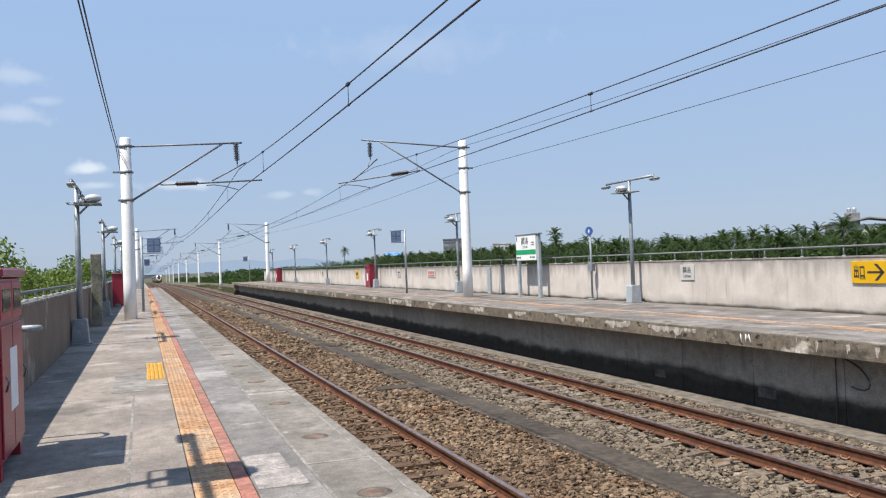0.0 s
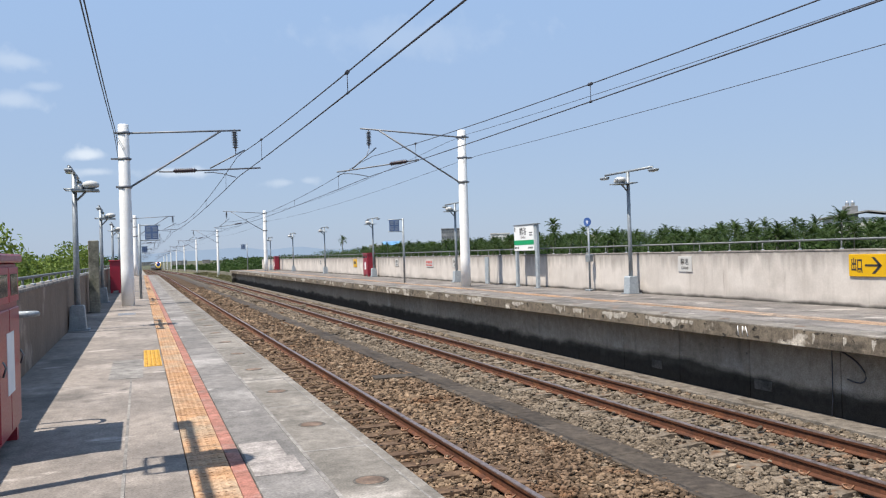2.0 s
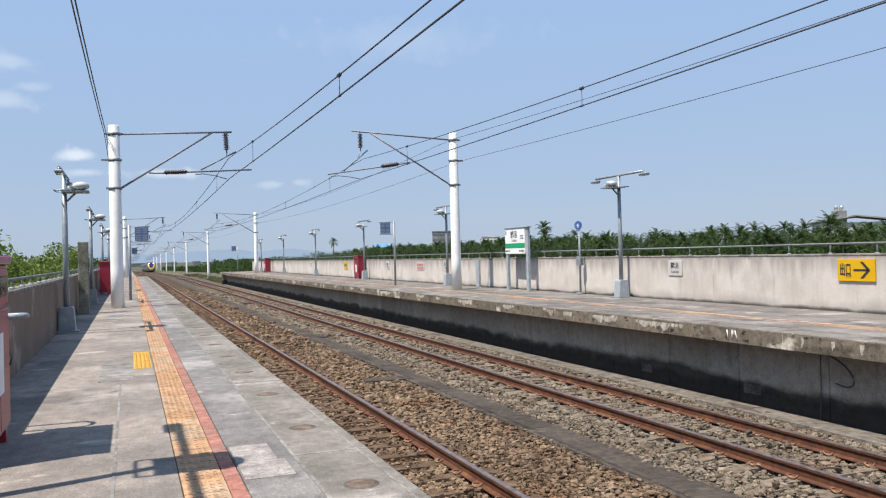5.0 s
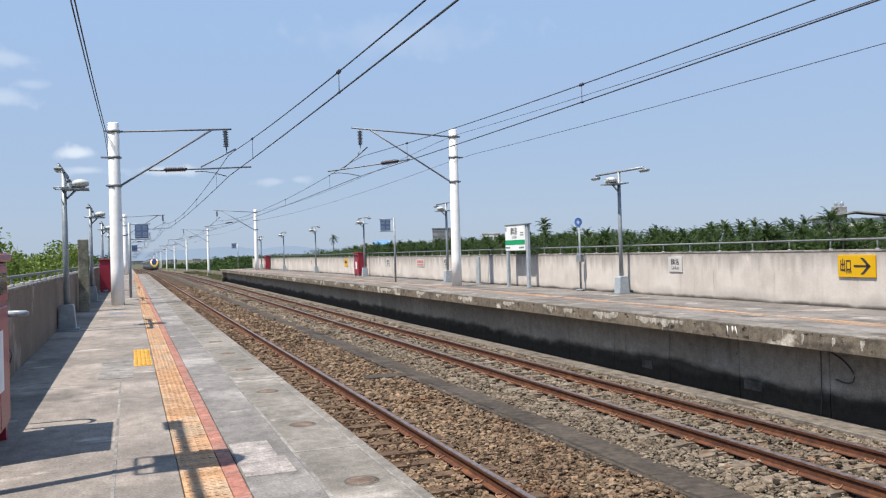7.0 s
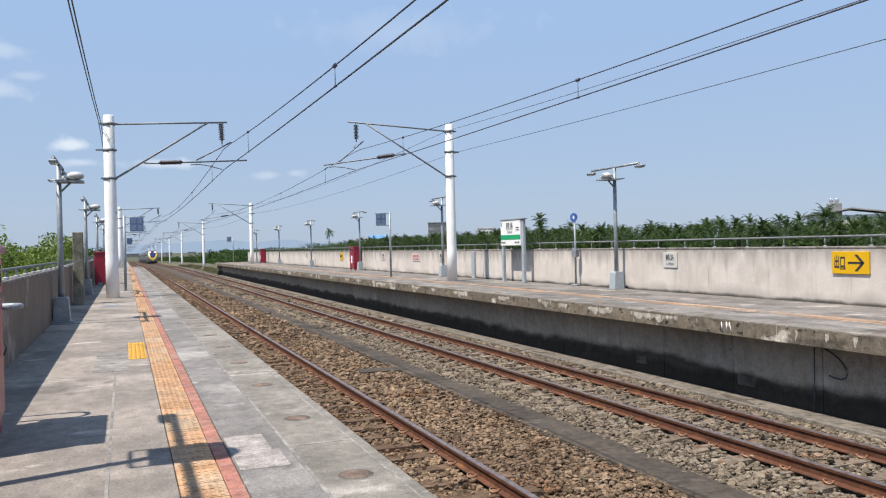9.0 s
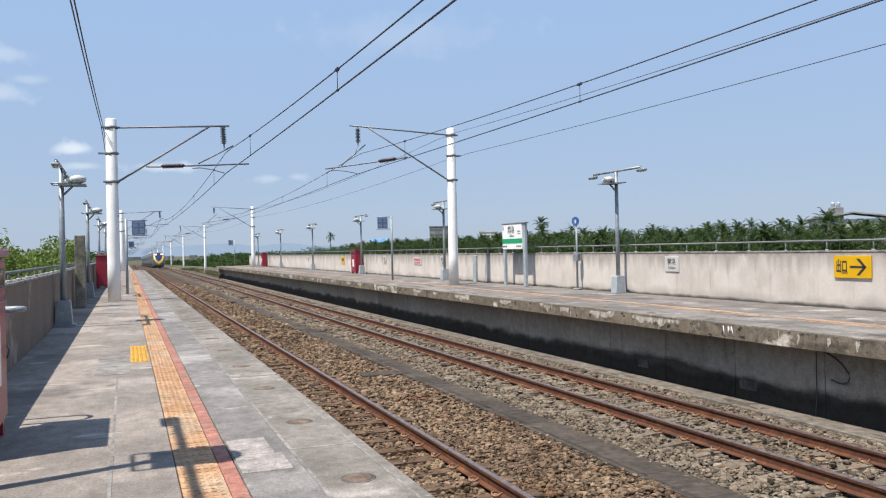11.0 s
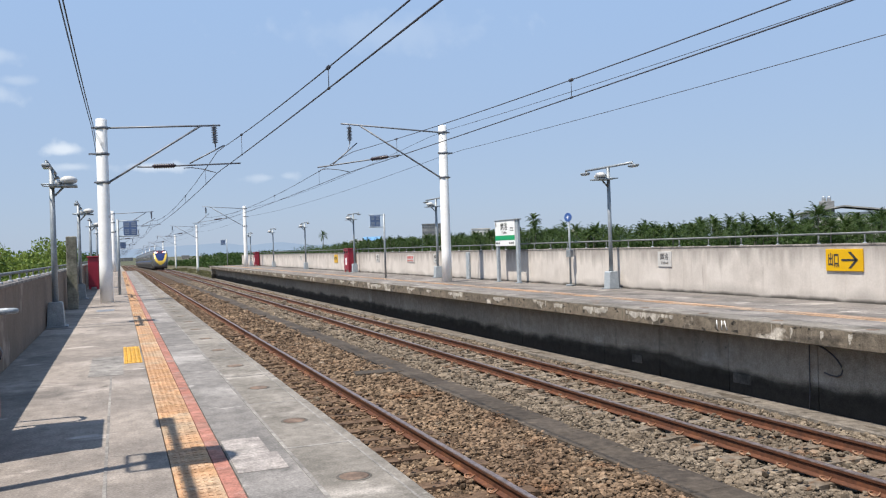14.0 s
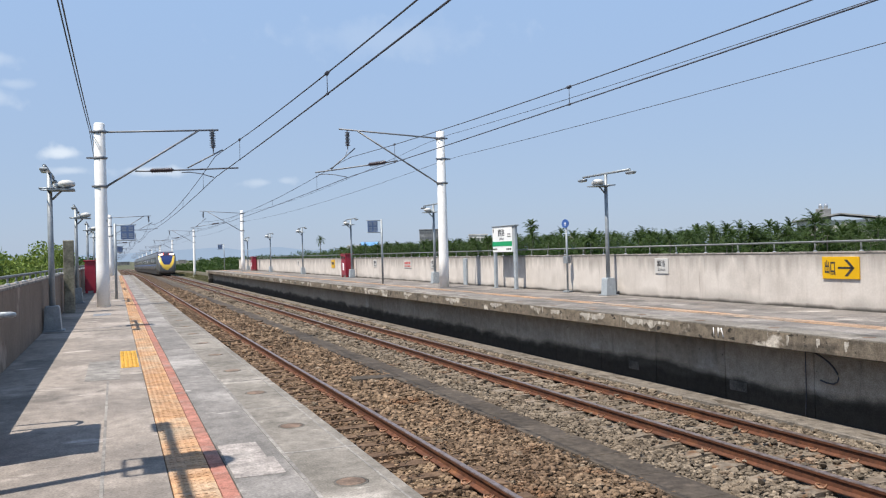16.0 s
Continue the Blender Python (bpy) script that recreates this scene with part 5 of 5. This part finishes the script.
# ---------------------------------------------------------------- town and hills
def building(name, at, w, d, h, wall, label, cols, rows, turn=0.0, roof=None):
    t = thing(name, label, "building", at, turn=turn)
    part("wall", bbox(-w / 2, w / 2, -d / 2, d / 2, 0, h, 0.1), wall, t)
    win = data_of("window", bbox(-w / cols * 0.34, w / cols * 0.34, -0.12, 0.05, 0, h / rows * 0.36), M_town_window)
    for i in range(cols):
        for j in range(rows):
            piece("window", win, t, (-w / 2 + w / cols * (i + 0.5), -d / 2, h / rows * (j + 0.3)))
    part("parapet", bbox(-w / 2 - 0.2, w / 2 + 0.2, -d / 2 - 0.2, d / 2 + 0.2, h, h + 0.5), roof or wall, t)
    return t


tower = building("office_tower", (152, 405, -5.2), 10, 10, 18, M_town_grey, "grey office tower far behind the trees", 8, 7, -20)
part("antenna", tube(bmesh.new(), [(2, 0, 18), (2, 0, 22)], 0.18, 6), M_steel, tower)
building("apartment_block", (150, 338, -5.2), 8, 8, 13.5, M_town_white, "pale apartment block far behind the trees", 5, 4, -22)
building("house", (128, 440, -5.2), 20, 12, 11, M_town_white, "pale low house far behind the trees", 5, 3, -18)
shed = thing("shed", "low shed with a bright blue sheet roof, far behind the trees", "shed", (127.5, 431, -5.2), turn=-16)
part("wall", bbox(-4.2, 4.2, -5, 5, 0, 11.0), M_town_white, shed)
b = bmesh.new()
prism(b, [(-6, 10.9), (0, 12.8), (6, 10.9), (6, 11.1), (0, 13.0), (-6, 11.1)], -4.8, 4.8)
bmesh.ops.rotate(b, verts=list(b.verts), cent=(0, 0, 0), matrix=Matrix.Rotation(radians(90), 3, "Z"))
part("roof", b, M_town_blue, shed, "bright blue sheet roof")
house = thing("farm_house", "pale house with a dark pitched roof and rooftop water tanks", "house", (153.6, 143.2, -4.2), turn=-45)
part("wall", bbox(-9, 9, -6, 6, -1.6, 10.2), M_town_white, house)
b = bmesh.new()
prism(b, [(-10, 10.1), (0, 11.5), (10, 10.1), (10, 10.4), (0, 11.8), (-10, 10.4)], -7, 7)
part("roof", b, M_town_roof, house, "dark sheet roof")
part("stair_tower", bbox(-5.0, -1.9, -5.6, -2.6, 10.2, 12.9, 0.05), M_town_grey, house)
for dx in (-4.0, -2.9):
    part("water_tank", tube(bmesh.new(), [(dx, -4, 12.9), (dx, -4, 13.9), (dx, -4, 14.1)], [0.42, 0.42, 0.25], 14), M_steel_bright, house, "stainless water tank")
wt_ = thing("water_tower", "white round water tank on a stalk behind the palms", "water tower", (133, 226, -5.2))
part("stalk", tube(bmesh.new(), [(0, 0, 0), (0, 0, 8.2)], 0.7, 12), M_town_white, wt_)
part("tank", tube(bmesh.new(), [(0, 0, 8.0), (0, 0, 8.4), (0, 0, 10.2), (0, 0, 10.7)], [1.2, 1.9, 1.9, 0.9], 20), M_town_white, wt_, "white rounded tank")
rb = random.Random(3)
for k in range(16):
    building("distant_house", (-60 + 26 * k + rb.uniform(-8, 8), 1200 + rb.uniform(-60, 200), -5.2), rb.uniform(8, 16), 9, rb.uniform(3.4, 5.6), M_bank,
             "small distant town building on the plain", 4, 3, rb.uniform(-30, 10))
vs, fs = [], []
for k in range(121):
    x = -2600 + 50 * k
    h = 26 + 34 * noise.noise((x * 0.0016, 3, 0)) + 14 * noise.noise((x * 0.006, 8, 0)) + 20 * math.exp(-((x - 700) / 700) ** 2)
    vs += [(x, 4000, -6), (x, 4060, max(h, 5) * 1.0), (x, 4200, -6)]
    if k:
        a = 3 * (k - 1)
        fs += [(a, a + 3, a + 4, a + 1), (a + 1, a + 4, a + 5, a + 2)]
hills = from_arrays("backdrop", vs, fs, M_hill)
tagged(hills, "low hazy blue hills on the horizon", "hills", kind="structure")


# ---------------------------------------------------------------- train
def section(w, zb, zt, n=40):
    """A rounded body outline of half width w from zb to zt, as (x, z) pairs."""
    zc, hz = (zb + zt) / 2, (zt - zb) / 2
    pts = []
    for i in range(n):
        a = 2 * math.pi * i / n
        c, s = math.cos(a), math.sin(a)
        pts.append((w * math.copysign(abs(c) ** 0.42, c), zc + hz * math.copysign(abs(s) ** 0.42, s)))
    return pts


train = thing("train", "silver electric train with a blue windscreen and yellow nose band", "train", (C_FAR, 136, Z_RAIL))
NOSE = [(0.0, 0.95, 0.55, 1.35), (0.08, 1.12, 0.42, 1.75), (0.25, 1.24, 0.36, 2.15), (0.55, 1.33, 0.33, 2.60), (0.95, 1.39, 0.32, 3.05), (1.45, 1.43, 0.32, 3.42), (2.0, 1.45, 0.32, 3.62), (2.7, 1.45, 0.32, 3.68), (4.0, 1.45, 0.32, 3.70)]
rows = []
for (ya, wa, ba, ta), (yb, wb, bb, tb) in zip(NOSE, NOSE[1:]):
    for i in range(4):
        u = i / 4
        rows.append([(x, ya + (yb - ya) * u, z) for x, z in section(wa + (wb - wa) * u, ba + (bb - ba) * u, ta + (tb - ta) * u, 64)])
rows.append([(x, 4.0, z) for x, z in section(1.45, 0.32, 3.70, 64)])
front = rows[0]
rows = [[(0.25 * x, 0.0, 0.95 + 0.25 * (z - 0.95)) for x, _, z in front], [(0.6 * x, 0.0, 0.95 + 0.6 * (z - 0.95)) for x, _, z in front]] + rows
groups = {"nose_shell": bmesh.new(), "mask": bmesh.new(), "nose_band": bmesh.new(), "windscreen": bmesh.new()}
for a, b in zip(rows, rows[1:]):
    for i in range(64):
        q = [a[i], a[(i + 1) % 64], b[(i + 1) % 64], b[i]]
        x, y, z = (sum(p[k] for p in q) / 4 for k in range(3))
        d = math.hypot(x / 1.18, (z - 3.35) / 2.28) if z < 3.35 else abs(x) / 1.18
        which = "mask" if z > 3.02 and y < 2.3 and abs(x) < 1.3 else "windscreen" if d < 0.78 and y < 1.75 else "nose_band" if d < 1.06 and y < 1.6 else "nose_shell"
        bm = groups[which]
        f = bm.faces.new([bm.verts.new(p) for p in q])
        f.smooth = True
caps = groups["nose_band"]
caps.faces.new([caps.verts.new(p) for p in rows[0]][::-1])
for name, mat_, lab in (("nose_shell", M_train, ""), ("mask", M_train_mask, "dark mask round the lamps"), ("nose_band", M_train_yellow, "yellow curved nose band"), ("windscreen", M_train_screen, "dark blue windscreen")):
    bmesh.ops.remove_doubles(groups[name], verts=list(groups[name].verts), dist=1e-4)
    part(name, groups[name], mat_, train, lab)
for sx in (-1, 1):
    part("headlamp", bbox(sx * 0.80 - 0.30, sx * 0.80 + 0.30, 0.98, 1.5, 3.14, 3.36, 0.04), M_lamp_on, train, "lit white headlamp")
    part("marker_lamp", bbox(sx * 0.42 - 0.06, sx * 0.42 + 0.06, 1.05, 1.5, 3.28, 3.38, 0.02), M_lamp_red, train, "lit red marker lamp")
part("skirt", bbox(-1.25, 1.25, 0.35, 4, 0.16, 0.50, 0.06), M_train_dark, train)
prof = section(1.45, 0.78, 3.70, 40)
body = data_of("car_body", prism(bmesh.new(), prof, 0, 19.6), M_train)
roof = data_of("car_roof", bbox(-1.2, 1.2, 0.3, 19.3, 3.60, 3.76, 0.06), M_train_roof)
under = data_of("underframe", bbox(-1.32, 1.32, 0.1, 19.5, 0.14, 0.90, 0.04), M_train_dark)
dark_band = data_of("window_band", bbox(-1.462, 1.462, 0.05, 19.55, 1.85, 2.80), M_train_dark)
glass = data_of("window", bbox(-1.475, 1.475, -0.95, 0.95, 1.95, 2.72, 0.03), M_glass)
door = data_of("door", bbox(-1.47, 1.47, -0.62, 0.62, 0.95, 2.95, 0.02), M_train_roof)
stripe = data_of("stripe", bbox(-1.468, 1.468, 0.05, 19.55, 1.55, 1.72), M_blue)
belly = data_of("gangway", bbox(-1.0, 1.0, 19.6, 20.0, 0.7, 3.3), M_train_dark)
for k in range(8):
    y = 4.0 + 20.0 * k
    car = piece("car_body", body, train, (0, y, 0))
    piece("car_roof", roof, car)
    piece("underframe", under, car)
    piece("stripe", stripe, car)
    piece("window_band", dark_band, car)
    piece("gangway", belly, car)
    for j in range(6):
        piece("window", glass, car, (0, 2.0 + 3.1 * j, 0))
    for j in range(3):
        piece("door", door, car, (0, 3.55 + 6.2 * j, 0))
for y in (2.4, 17.5):
    w = bmesh.new()
    for sx in (-1, 1):
        for dy in (0, 2.1):
            tube(w, [(sx * 0.50, y + dy, 0.43), (sx * 0.60, y + dy, 0.43)], 0.43, 18)
    part("wheelset", w, M_train_dark, train)
pg = bmesh.new()
for sx in (-0.45, 0.45):
    tube(pg, [(sx, 30, 3.7), (sx * 0.8, 31.2, 4.4), (sx * 0.6, 30.1, 4.98)], 0.03, 6)
tube(pg, [(-0.85, 30.1, 5.0), (0.85, 30.1, 5.0)], 0.03, 6)
part("pantograph", pg, M_steel, train, "raised pantograph")


def train_at(t):
    """The train's front at t seconds: it comes down the far track, slowing a little, and tilts with the grade."""
    y = 427.5 - 20.99 * t + 0.1716 * t * t
    tilt = math.degrees(math.atan((drop(y + 80) - drop(y)) / 80))
    return pose(C_FAR, y, Z_RAIL + drop(y), tilt)


def motions():
    walk(train, [(t, train_at(t)) for t in (0, 1, 2, 3, 4, 5, 6, 7, 8, 9, 10, 11, 12, 13, 14, 15, 16)])


motions()
